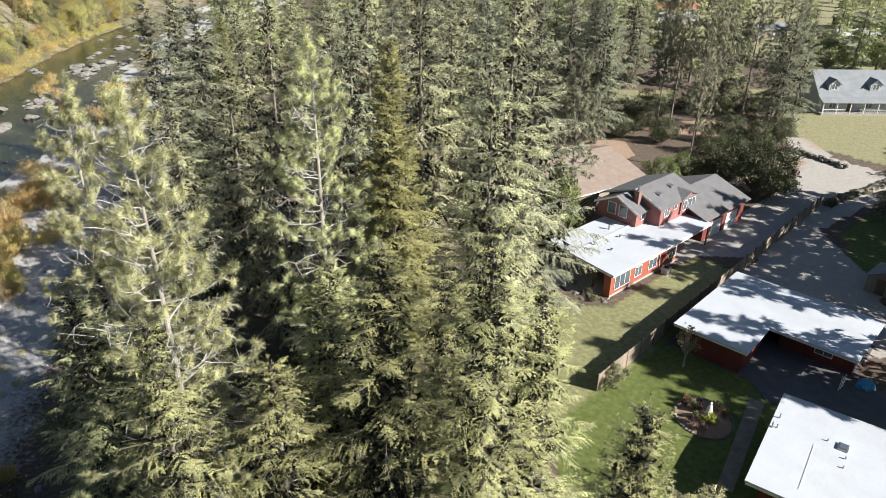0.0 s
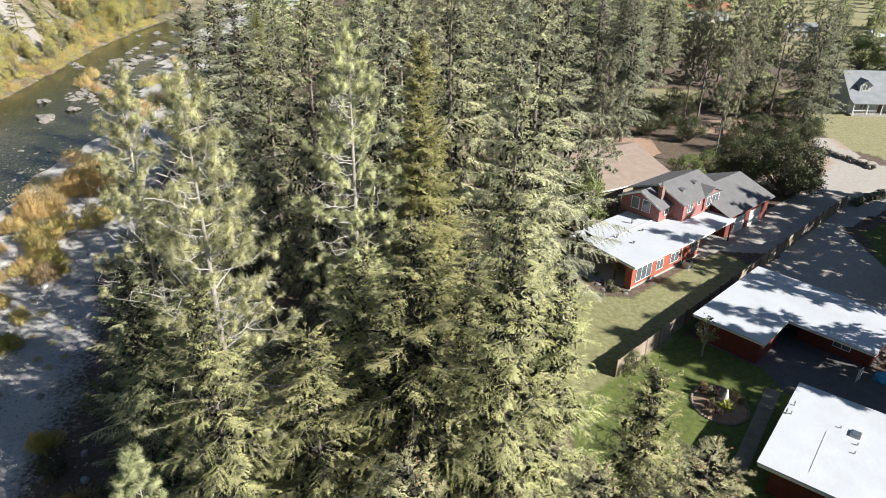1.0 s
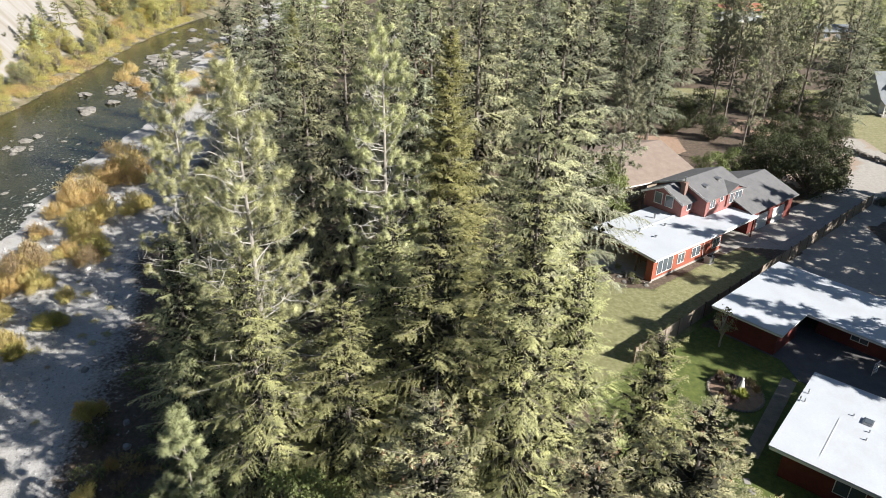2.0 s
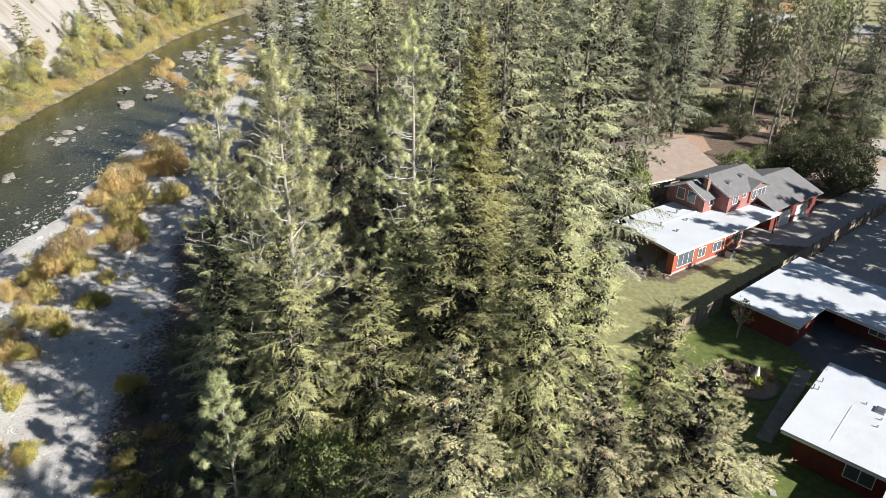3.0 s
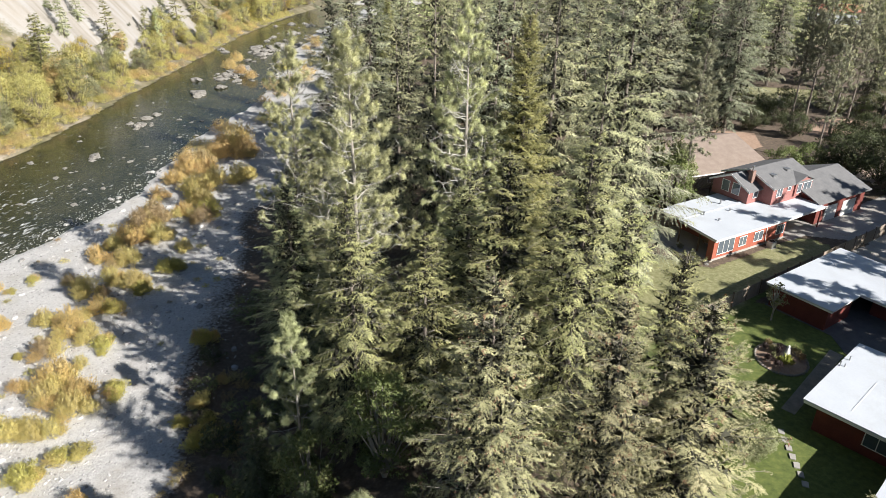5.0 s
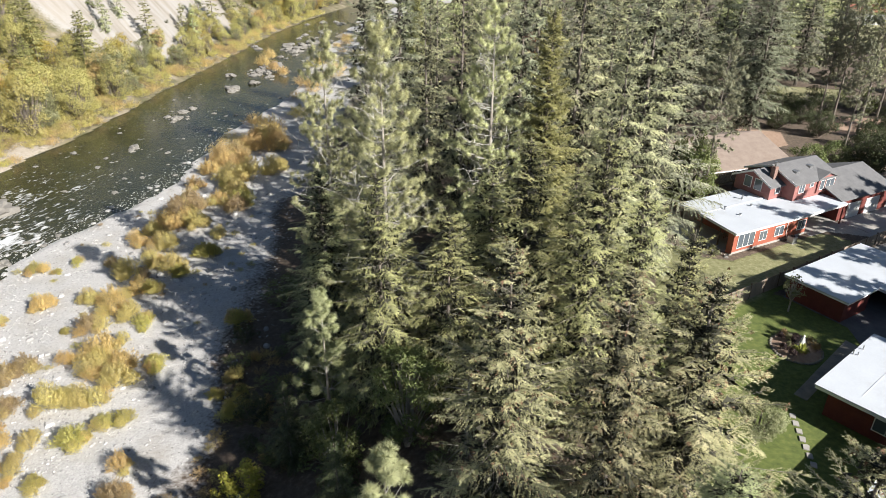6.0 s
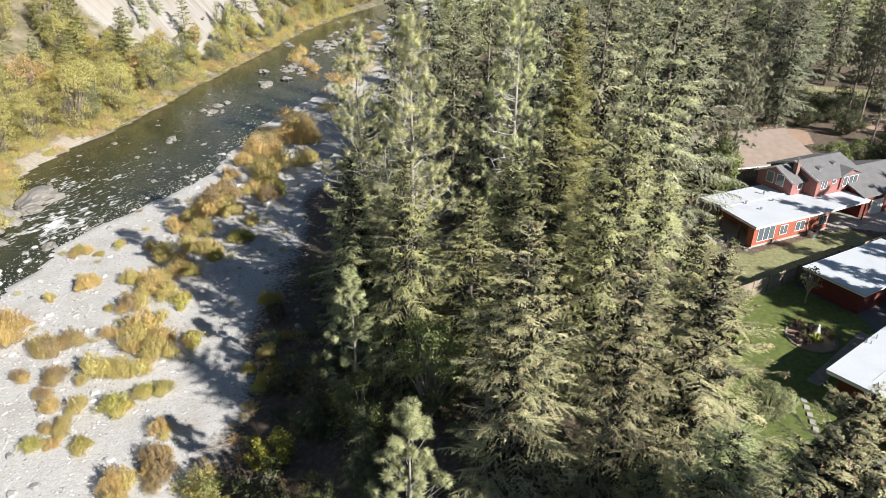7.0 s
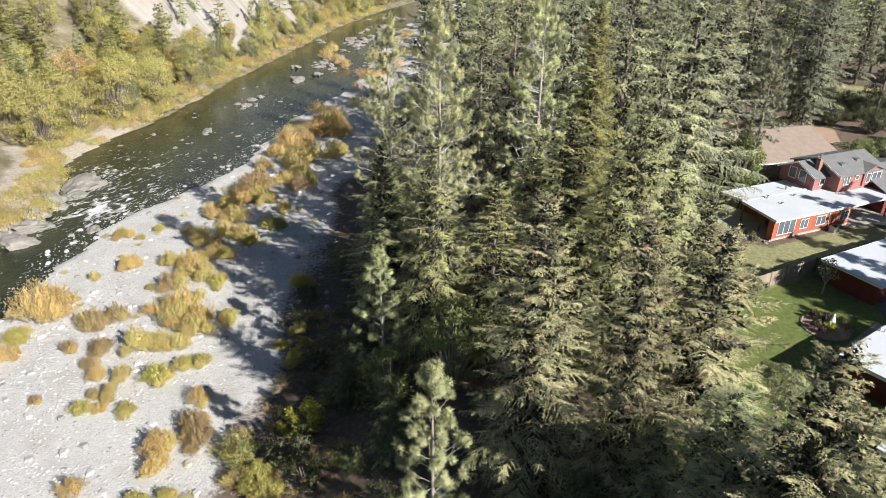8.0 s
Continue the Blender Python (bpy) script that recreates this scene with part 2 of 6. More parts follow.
def tube(bm, path, radii, sides=6):
    rings = []
    for i, (p, r) in enumerate(zip(path, radii)):
        p = Vector(p)
        d = (Vector(path[min(i + 1, len(path) - 1)]) - Vector(path[max(i - 1, 0)])).normalized()
        a = d.orthogonal().normalized()
        b = d.cross(a)
        rings.append([bm.verts.new(p + (a * math.cos(k * math.tau / sides) + b * math.sin(k * math.tau / sides)) * r) for k in range(sides)])
    for q, w in zip(rings, rings[1:]):
        for k in range(sides):
            bm.faces.new((q[k], q[(k + 1) % sides], w[(k + 1) % sides], w[k]))
    bm.faces.new(rings[0][::-1])
    bm.faces.new(rings[-1])
    return bm


def thing(name, m, label, category, group="", kind=""):
    ob = new(name)
    ob.matrix_world = m
    return tagged(ob, label, category, group, kind)


# ---- the lie of the land ----
GROUND = -0.35
RIVER_Y = (-400, -60, 0, 20, 34, 44, 52, 58, 75, 92, 128, 169, 216, 249, 300, 420, 900)
RIVER_L = (-330, -125, -105, -92, -81, -83, -90, -98, -102, -103.5, -112, -120, -130, -134, -136, -120, -60)
BANK_Y_ROWS = (-400, -60, 0, 20, 30, 42, 54, 72, 100, 135, 170, 212, 249, 300, 420, 900)
BANK_R = (-280, -75, -66, -63, -68, -72, -70.5, -69.5, -77, -80, -92, -105, -113, -116, -100, -40)
TOE_Y = (-400, -60, 0, 20, 40, 60, 100, 150, 250, 420, 900)
TOE_X = (-220, -30, -24, -26, -31, -39, -52, -64, -96, -85, -25)
WATER = -5.0


def smooth(a, b, x):
    t = np.clip((x - a) / (b - a), 0, 1)
    return t * t * (3 - 2 * t)


def waves(x, y, s, seed=0.0):
    return (np.sin(x / s + seed) * np.cos(y / s * 1.13 + seed * 2.1) + 0.5 * np.sin(x / s * 2.3 + y / s * 1.7 + seed) + 0.3 * np.cos(x / s * 4.1 - y / s * 3.7 + seed * 0.7)) / 1.8


def land(x, y):
    x, y = np.asarray(x, dtype=float), np.asarray(y, dtype=float)
    left = np.interp(y, RIVER_Y, RIVER_L) + waves(x * 0, y, 7.0) * 1.2
    right = np.interp(y, BANK_Y_ROWS, BANK_R) + waves(x * 0, y, 5.0, 2.0) * 1.0
    toe = np.interp(y, TOE_Y, TOE_X)
    z_bar = -4.95 + 0.35 * smooth(0, 18, x - right) + 0.10 * waves(x, y, 3.0) * smooth(1, 6, x - right)
    z_up = z_bar + (GROUND - z_bar) * smooth(0, 19, x - toe)
    z_bed = -5.5 + 0.3 * waves(x, y, 4.0)
    d = left - x
    z_hill = -4.9 + 0.9 * smooth(0, 4, d) + 0.10 * np.clip(d - 3, 0, 12) + 0.52 * np.clip(d - 14, 0, 150) + waves(x, y, 9.0) * 0.8 * smooth(4, 20, d)
    scar = smooth(112, 138, y) * smooth(250, 215, y)
    z_hill = z_hill + scar * (0.5 * np.clip(d - 12, 0, 36))
    z = np.where(x > right, np.where(x > toe, z_up, z_bar), np.where(d > 0, z_hill, z_bed))
    near = smooth(1.5, 0, x - right) * (x > right)
    return z * (1 - near) + near * np.minimum(z, WATER - 0.02)


def inside(x, y, poly):
    x, y = np.asarray(x, dtype=float), np.asarray(y, dtype=float)
    r = np.zeros(x.shape, dtype=bool)
    for (ax, ay), (bx, by) in zip(poly, poly[1:] + poly[:1]):
        r ^= ((ay > y) != (by > y)) & (x < (bx - ax) * (y - ay) / (by - ay + 1e-9) + ax)
    return r


LAWN = [(9.5, 18), (24, 16), (40, 40), (31, 50), (20, 53), (32, 67), (28, 71), (15, 59), (8, 62), (7, 45)]
DRIVE = [(31, 66), (33, 50), (42, 52), (46, 66), (47, 80), (62, 92), (70, 92), (68, 102), (63, 110), (64, 122), (60, 122), (57, 112), (50, 97), (32, 78), (29, 72), (36, 72)]
PAD = [(44, 92), (50, 96), (58, 108), (56, 113), (46, 108), (40, 98)]
YARD = [(62, 116), (75, 100), (115, 100), (115, 162), (68, 162), (63, 128)]
FAR_FIELD = [(100, 148), (340, 148), (340, 430), (60, 430), (62, 235), (92, 200)]
CLEARING = [(33, 144), (46, 145), (50, 158), (34, 158)]
BARE = [[(38, 119), (49, 121), (53, 133), (41, 131)], [(17, 104), (29, 108), (30, 118), (19, 117)]]
PLOT = [(45, 66), (60, 60), (75, 80), (62, 90), (49, 79)]


def axis_steps(lo, a, b, hi, step):
    mid = list(np.arange(a, b + 0.01, step))
    out, s = [b], step
    while out[-1] < hi:
        s *= 1.22
        out.append(out[-1] + s)
    low, s = [a], step
    while low[-1] > lo:
        s *= 1.22
        low.append(low[-1] - s)
    return np.array(low[:0:-1] + mid + out[1:])


def build_ground():
    gx, gy = axis_steps(-2500, -150, 80, 2500, 1.0), axis_steps(-2500, -15, 150, 2500, 1.0)
    X, Y = np.meshgrid(gx, gy)
    Z = land(X, Y)
    Z = Z + (np.abs(X) < 200) * 0.05 * waves(X, Y, 1.7)
    n, m = X.shape
    idx = np.arange(n * m).reshape(n, m)
    quads = np.stack([idx[:-1, :-1], idx[:-1, 1:], idx[1:, 1:], idx[1:, :-1]], -1).reshape(-1, 4)
    me = bpy.data.meshes.new("ground")
    me.from_pydata(np.stack([X, Y, Z], -1).reshape(-1, 3).tolist(), [], quads.tolist())
    me.polygons.foreach_set("use_smooth", np.ones(len(me.polygons), dtype=bool))
    right = np.interp(Y, BANK_Y_ROWS, BANK_R)
    toe = np.interp(Y, TOE_Y, TOE_X)
    left = np.interp(Y, RIVER_Y, RIVER_L)
    zones = {
        # Gravel drawn back for y 18 to 85: dark floor imitates the grove's shade.
        "gravel": np.where(X > right - 1, smooth(3, -9, X - toe + 2.5 * smooth(18, 30, Y) * smooth(85, 65, Y) - 3.0 * smooth(20, 8, Y) + 2 * waves(X, Y, 4.0)), np.where(X > left + 1.5, 1.0, 0.0)),
        "lawn": inside(X, Y, LAWN) | inside(X, Y, YARD) | inside(X, Y, PLOT) | inside(X, Y, FAR_FIELD) | inside(X, Y, CLEARING),
        "drive": inside(X, Y, DRIVE) | inside(X, Y, PAD),
        "dry": (inside(X, Y, CLEARING) | inside(X, Y, YARD) | inside(X, Y, FAR_FIELD)) * 0.8 + inside(X, Y, PAD) * 1.0 + (inside(X, Y, LAWN) & (X * 0.74 - Y * 0.67 < -21.5)) * 0.6,
        "bare": (inside(X, Y, BARE[0]) | inside(X, Y, BARE[1])) + np.maximum(smooth(3.2, 1.6, np.hypot(X + 0.3, (Y - 43.5) * 0.8)), smooth(5.0, 3.0, np.hypot(X - 10.0, Y - 74.0))),
        "shelf": smooth(100, 64, Y) * smooth(14, 7, left - X + 2.5 * waves(X, Y, 3.0)) * smooth(-1.5, 1, left - X),
        "hill": smooth(-1.5, 1, left - X),
        "scar": smooth(121, 132, Y) * smooth(224, 204, Y) * smooth(9, 14, left - X) * smooth(75, 55, left - X),
    }
    for k, v in zones.items():
        at = me.attributes.new(k, "FLOAT", "POINT")
        at.data.foreach_set("value", np.asarray(v, dtype=np.float32).ravel())
    m, nt, bsdf, _ = nodes_of("earth_grass_and_gravel")

    def zone(k):
        a = nt.nodes.new("ShaderNodeAttribute")
        a.attribute_name = k
        return a.outputs["Fac"]

    n1, n2, n3 = noise_node(nt, 0.25, 6.0), noise_node(nt, 2.2, 6.0, 0.7), noise_node(nt, 14.0, 4.0)
    tc = nt.nodes.new("ShaderNodeTexCoord")
    vor = nt.nodes.new("ShaderNodeTexVoronoi")
    vor.inputs["Scale"].default_value = 5.5
    nt.links.new(tc.outputs["Object"], vor.inputs["Vector"])
    vor2 = nt.nodes.new("ShaderNodeTexVoronoi")
    vor2.inputs["Scale"].default_value = 13.0
    nt.links.new(tc.outputs["Object"], vor2.inputs["Vector"])
    floor = ramp_node(nt, n2.outputs["Fac"], [(0.3, (0.072, 0.054, 0.038)), (0.55, (0.136, 0.102, 0.074)), (0.75, (0.256, 0.192, 0.136))]).outputs[0]
    hill = ramp_node(nt, n1.outputs["Fac"], [(0.35, (0.098, 0.095, 0.046)), (0.5, (0.184, 0.162, 0.098)), (0.66, (0.277, 0.242, 0.184))]).outputs[0]
    gully = nt.nodes.new("ShaderNodeTexNoise")
    gully.inputs["Scale"].default_value = 0.5
    gully.inputs["Detail"].default_value = 6.0
    gmap = nt.nodes.new("ShaderNodeMapping")
    gmap.inputs["Scale"].default_value = (0.14, 1.0, 0.14)
    nt.links.new(tc.outputs["Object"], gmap.inputs["Vector"])
    nt.links.new(gmap.outputs[0], gully.inputs["Vector"])
    scar = ramp_node(nt, gully.outputs["Fac"], [(0.28, (0.22, 0.20, 0.165)), (0.45, (0.295, 0.27, 0.235)), (0.65, (0.335, 0.325, 0.305))]).outputs[0]
    stone = ramp_node(nt, vor.outputs["Color"], [(0.1, (0.354, 0.350, 0.339)), (0.5, (0.485, 0.481, 0.466)), (0.9, (0.570, 0.562, 0.543))]).outputs[0]
    stone2 = ramp_node(nt, vor2.outputs["Color"], [(0.1, (0.370, 0.362, 0.350)), (0.9, (0.554, 0.547, 0.531))]).outputs[0]
    gravel = mix_node(nt, 0.5, stone, stone2)
    gravel = mix_node(nt, ramp_node(nt, n1.outputs["Fac"], [(0.5, (0, 0, 0)), (0.68, (0.424, 0.424, 0.424))]).outputs[0], gravel, (0.339, 0.308, 0.254))
    grass = ramp_node(nt, n2.outputs["Fac"], [(0.3, (0.066, 0.095, 0.020)), (0.55, (0.120, 0.152, 0.034)), (0.75, (0.196, 0.208, 0.058))]).outputs[0]
    straw = ramp_node(nt, n2.outputs["Fac"], [(0.3, (0.208, 0.200, 0.092)), (0.48, (0.308, 0.285, 0.154)), (0.7, (0.431, 0.393, 0.262))]).outputs[0]
    grass = mix_node(nt, zone("dry"), grass, straw)
    drive = ramp_node(nt, n2.outputs["Fac"], [(0.3, (0.354, 0.331, 0.296)), (0.7, (0.462, 0.439, 0.397))]).outputs[0]
    drive = mix_node(nt, math_node(nt, "MULTIPLY", zone("dry"), 1.0), drive, (0.385, 0.300, 0.231))
    ragged = math_node(nt, "MULTIPLY", math_node(nt, "SUBTRACT", n2.outputs["Fac"], 0.5), 0.9)

    def edge(k):
        e = math_node(nt, "ADD", zone(k), ragged)
        return math_node(nt, "MULTIPLY", math_node(nt, "SUBTRACT", e, 0.35), 3.5, True)

    floor = mix_node(nt, edge("bare"), floor, ramp_node(nt, n2.outputs["Fac"], [(0.3, (0.308, 0.200, 0.139)), (0.7, (0.447, 0.323, 0.239))]).outputs[0])
    col = mix_node(nt, edge("hill"), floor, hill)
    col = mix_node(nt, edge("shelf"), col, ramp_node(nt, n2.outputs["Fac"], [(0.3, (0.231, 0.200, 0.154)), (0.5, (0.354, 0.316, 0.262)), (0.7, (0.431, 0.400, 0.354))]).outputs[0])
    col = mix_node(nt, edge("scar"), col, scar)
    col = mix_node(nt, edge("gravel"), col, gravel)
    col = mix_node(nt, edge("lawn"), col, grass)
    col = mix_node(nt, edge("drive"), col, drive)
    col = mix_node(nt, 0.42, col, ramp_node(nt, n3.outputs["Fac"], [(0.3, (0.62, 0.62, 0.62)), (0.7, (1, 1, 1))]).outputs[0], "MULTIPLY")
    nt.links.new(col, bsdf.inputs["Base Color"])
    bsdf.inputs["Roughness"].default_value = 0.95
    hgt = math_node(nt, "ADD", math_node(nt, "MULTIPLY", math_node(nt, "SUBTRACT", 1.0, vor.outputs["Distance"]), math_node(nt, "MULTIPLY", zone("gravel"), 0.8)), math_node(nt, "MULTIPLY", n3.outputs["Fac"], 0.5))
    bump_on(nt, bsdf, hgt, 0.9, 0.07)
    me.materials.append(m)
    return tagged(new("ground", me), "forest floor, lawns, gravel bar and far hillside", "ground", kind="structure")


build_ground()


def build_water():
    ys = np.concatenate([np.arange(-60, 320, 2.0)])
    cols = 14
    verts, faces = [], []
    for y in ys:
        a, b = np.interp(y, RIVER_Y, RIVER_L) - 4, np.interp(y, BANK_Y_ROWS, BANK_R) + 4
        for k in range(cols):
            verts.append((a + (b - a) * k / (cols - 1), y, WATER))
    for i in range(len(ys) - 1):
        for k in range(cols - 1):
            q = i * cols + k
            faces.append((q, q + 1, q + cols + 1, q + cols))
    m, nt, bsdf, _ = nodes_of("river_water")
    big, fine = noise_node(nt, 0.12, 4.0), noise_node(nt, 1.6, 6.0, 0.7, distort=1.0)
    col = ramp_node(nt, big.outputs["Fac"], [(0.35, (0.018, 0.023, 0.012)), (0.6, (0.042, 0.043, 0.021))]).outputs[0]
    tc = nt.nodes.new("ShaderNodeTexCoord")
    flow = nt.nodes.new("ShaderNodeMapping")
    flow.inputs["Scale"].default_value = (2.0, 0.9, 1)
    nt.links.new(tc.outputs["Object"], flow.inputs["Vector"])
    streak = nt.nodes.new("ShaderNodeTexNoise")
    streak.inputs["Scale"].default_value = 0.8
    streak.inputs["Detail"].default_value = 6.0
    streak.inputs["Distortion"].default_value = 0.8
    nt.links.new(flow.outputs[0], streak.inputs["Vector"])

    def near_spot(x, y, reach):
        d = nt.nodes.new("ShaderNodeVectorMath")
        d.operation = "DISTANCE"
        nt.links.new(tc.outputs["Object"], d.inputs[0])
        d.inputs[1].default_value = (x, y, WATER)
        return math_node(nt, "SUBTRACT", 1.0, math_node(nt, "MULTIPLY", d.outputs["Value"], 1.0 / reach), True)

    patch = ramp_node(nt, noise_node(nt, 0.30, 2.0).outputs["Fac"], [(0.42, (0.15, 0.15, 0.15)), (0.62, (1, 1, 1))]).outputs[0]
    rapid = math_node(nt, "ADD", math_node(nt, "MULTIPLY", near_spot(-80.5, 45.5, 10.0), 0.44), math_node(nt, "ADD", math_node(nt, "MULTIPLY", near_spot(-86.0, 63.0, 14.0), 0.26), math_node(nt, "MULTIPLY", near_spot(-75.5, 52.0, 9.0), 0.22)))
    foam = ramp_node(nt, math_node(nt, "ADD", streak.outputs["Fac"], math_node(nt, "MULTIPLY", rapid, patch)), [(0.64, (0, 0, 0)), (0.86, (1, 1, 1))]).outputs[0]
    col = mix_node(nt, foam, col, (0.66, 0.67, 0.67))
    nt.links.new(col, bsdf.inputs["Base Color"])
    nt.links.new(math_node(nt, "ADD", math_node(nt, "MULTIPLY", foam, 0.5), 0.10), bsdf.inputs["Roughness"])
    bump_on(nt, bsdf, fine.outputs["Fac"], 0.3, 0.08)
    bsdf.inputs["Specular IOR Level"].default_value = 0.25
    me = mesh_from("water", verts, faces, m, True)
    return tagged(new("water", me), "dark green shallow river with riffles and white water", "river", kind="structure")


build_water()


# ---- trees ----
def blades(c, a, s, l, w):
    """Pointed leaves, one triangle each: base c, axis a, side s, length l, width w."""
    l, w = l[:, None], w[:, None]
    return np.stack([c - s * w * 0.5, c + s * w * 0.5, c + a * l], 1)


def unit(v):
    return v / (np.linalg.norm(v, axis=-1, keepdims=True) + 1e-9)


def tubes_np(paths, radii, sides):
    """Thin tapered tubes along paths (n, k, 3), as quads."""
    paths, radii = np.asarray(paths), np.asarray(radii)
    d = unit(np.gradient(paths, axis=1))
    ref = np.where(np.abs(d[..., 2:3]) > 0.9, np.array([1.0, 0, 0]), np.array([0, 0, 1.0]))
    a = unit(np.cross(d, ref))
    b = np.cross(d, a)
    ang = np.arange(sides) * math.tau / sides
    ring = paths[:, :, None] + (a[:, :, None] * np.cos(ang)[:, None] + b[:, :, None] * np.sin(ang)[:, None]) * radii[:, :, None, None]
    nxt = np.roll(ring, -1, axis=2)
    return np.stack([ring[:, :-1], nxt[:, :-1], nxt[:, 1:], ring[:, 1:]], 3).reshape(-1, 4, 3)


def trunk_line(rng, H, bend=0.012):
    k = np.linspace(0, 1, 9)
    off = np.cumsum(rng.normal(0, bend, (9, 2)), 0) * H * 0.25
    off -= off[0]
    return np.column_stack([off * 0.6, k * H])


def on_trunk(line, z):
    return np.array([np.interp(z, line[:, 2], line[:, 0]), np.interp(z, line[:, 2], line[:, 1]), z])


def conifer(seed, H, R, clear, spacing, per, blade, dens, droop, needles, bark, gap=0.12, power=0.9, lift=40.0, width=0.3, limbs=2, fill=2.6, hang=0.16, frond=0.42, clump=0.0, n_in=0, bare=0.0, steep=14.0, cones=0.0, inner_from=0.16):
    """A fir or cedar: whorls of boughs, each a lens of side twigs set with needle sprays. Returns trunk and crown meshes."""
    rng = np.random.default_rng(seed)
    line = trunk_line(rng, H)
    leaf, inner, inner_n, faces_n, cone, cone_n, limb_paths, limb_r = [], [], [], [], [], [], [], []
    z = clear * H
    s = np.linspace(0, 1, 5)
    while z < H * 0.985:
        f = (z - clear * H) / (H * (1 - clear))
        a0 = rng.uniform(0, math.tau)
        n = max(3, int(per * (1 - 0.35 * f) + rng.uniform(-1, 1)))
        for k in range(n):
            if rng.random() < gap:
                continue
            az = a0 + k * math.tau / n + rng.normal(0, 0.22)
            L = R * ((1 - f) ** power) * min(1.0, 0.5 + 2.2 * f) * rng.choice((0.6, 0.8, 1.0, 1.15)) * rng.uniform(0.85, 1.1) + 0.22
            zz = z + rng.uniform(-0.3, 0.3) * spacing
            el = radians(-steep + lift * f ** 1.5 + rng.normal(0, 6))
            out = np.array([math.cos(az), math.sin(az), 0.0])
            base = on_trunk(line, min(zz, H))
            path = base + np.outer(s * L * math.cos(el), out) + np.outer(L * (s * math.sin(el) - droop * (1 - 0.6 * f) * s ** 2 + 0.12 * s ** 4), [0, 0, 1.0])
            path[2:] += rng.normal(0, 0.025 * L, (3, 3))
            limb_paths.append(path)
            limb_r.append((0.006 * L + 0.008) * (1 - 0.85 * s))
            if rng.random() < bare * (1 - f):
                for q in rng.uniform(0.3, 0.95, 5):
                    b = np.array([np.interp(q, s, path[:, i]) for i in range(3)])
                    e = unit(out + rng.normal(0, 0.7, 3)) * L * 0.3 * rng.uniform(0.4, 1)
                    limb_paths.append(b + np.outer(s, e) - np.outer(s * s, [0, 0, 0.10 * L]))
                    limb_r.append(0.014 * (1 - 0.8 * s))
                continue
            nt = int(dens * L * 2) + 5
            ts = np.clip((np.arange(nt) + rng.uniform(0, 1, nt)) / nt, 0, 1) * (1 - inner_from) + inner_from
            keep = np.sin(ts * L * 4.2 + seed + k * 2.1) + np.sin(ts * L * 7.7 + az * 3) + rng.normal(0, 0.55, nt) > clump - 1.7
            keep[-3:] = True
            ts = ts[keep]
            nt = len(ts)
            body = np.minimum(1.0, (ts - inner_from) / 0.22 + 0.35) * (1.04 - ts) ** 0.75
            tl = (frond * L * body + 0.16) * rng.uniform(0.6, 1.15, nt)
            side = np.where((np.arange(nt) + k) % 2 == 0, -1.0, 1.0)
            ang = np.radians(rng.normal(56, 9, nt) - 22 * ts) * side
            ang[-3:] *= 0.3
            fwd = unit(path[-1] - path[-2])
            lat = unit(np.cross(fwd, [0, 0, 1.0]))
            tb = np.column_stack([np.interp(ts, s, path[:, i]) for i in range(3)])
            td = unit(np.cos(ang)[:, None] * fwd + np.sin(ang)[:, None] * lat + np.column_stack([np.zeros(nt), np.zeros(nt), rng.normal(-hang, 0.10 + hang * 0.4, nt)]))
            m = np.maximum(3, (tl / blade * fill).astype(int))
            rep = np.repeat(np.arange(nt), m)
            first = np.repeat(np.cumsum(m) - m, m)
            q = (np.arange(len(rep)) - first + rng.random(len(rep))) / m[rep]
            c = tb[rep] + td[rep] * (q * tl[rep])[:, None] + np.column_stack([np.zeros(len(rep)), np.zeros(len(rep)), -0.30 * q ** 2 * tl[rep]])
            c += rng.normal(0, 0.018 + 0.05 * blade, c.shape)
            sd = unit(np.cross(td, [0, 0, 1.0]))[rep]
            b_ang = np.radians(rng.normal(28, 18, len(rep))) * np.where(rng.random(len(rep)) < 0.5, -1, 1)
            ax = unit(np.cos(b_ang)[:, None] * td[rep] + np.sin(b_ang)[:, None] * sd + rng.normal(0, 0.25, (len(rep), 3)) - np.column_stack([np.zeros(len(rep)), np.zeros(len(rep)), 0.25 * q]))
            sw = unit(np.cross(ax, rng.normal(0, 0.6, (len(rep), 3)) + [0, 0, 1.0]))
            size = blade * rng.uniform(0.65, 1.3, len(rep)) * (1.15 - 0.4 * q)
            lv = blades(c, ax, sw, size, size * width * rng.uniform(0.8, 1.3, len(rep)))
            up = unit(np.cross(lat, fwd))
            up = unit((up if up[2] > 0 else -up) + rng.normal(0, 0.25, 3))
            arch = lat * (side * 0.45)[rep][:, None] * q[:, None] + fwd * 0.3 * ts[rep][:, None]
            leaf.append(lv)
            faces_n.append(unit(up * 0.8 + out * 0.6 + arch + rng.normal(0, 0.22, (len(rep), 3))))
            if cones and rng.random() < cones * (0.35 + f):
                for t in rng.choice(nt, max(1, nt // 4)):
                    ci = tb[t] + td[t] * tl[t] * rng.uniform(0.5, 1.0) + rng.normal(0, 0.05, (5, 3))
                    di = unit(rng.normal(0, 0.35, (5, 3)) - [0, 0, 1.0])
                    cone.append(blades(ci, di, unit(np.cross(di, rng.normal(0, 1, (5, 3)))), np.full(5, 0.13), np.full(5, 0.06)))
                    cone_n.append(np.tile(unit(up + out), (5, 1)))
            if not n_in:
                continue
            # Dark blades around the inner bough stand in for shade deep in the crown.
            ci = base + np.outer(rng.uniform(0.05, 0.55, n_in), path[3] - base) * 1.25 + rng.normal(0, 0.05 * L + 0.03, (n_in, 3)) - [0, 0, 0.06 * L]
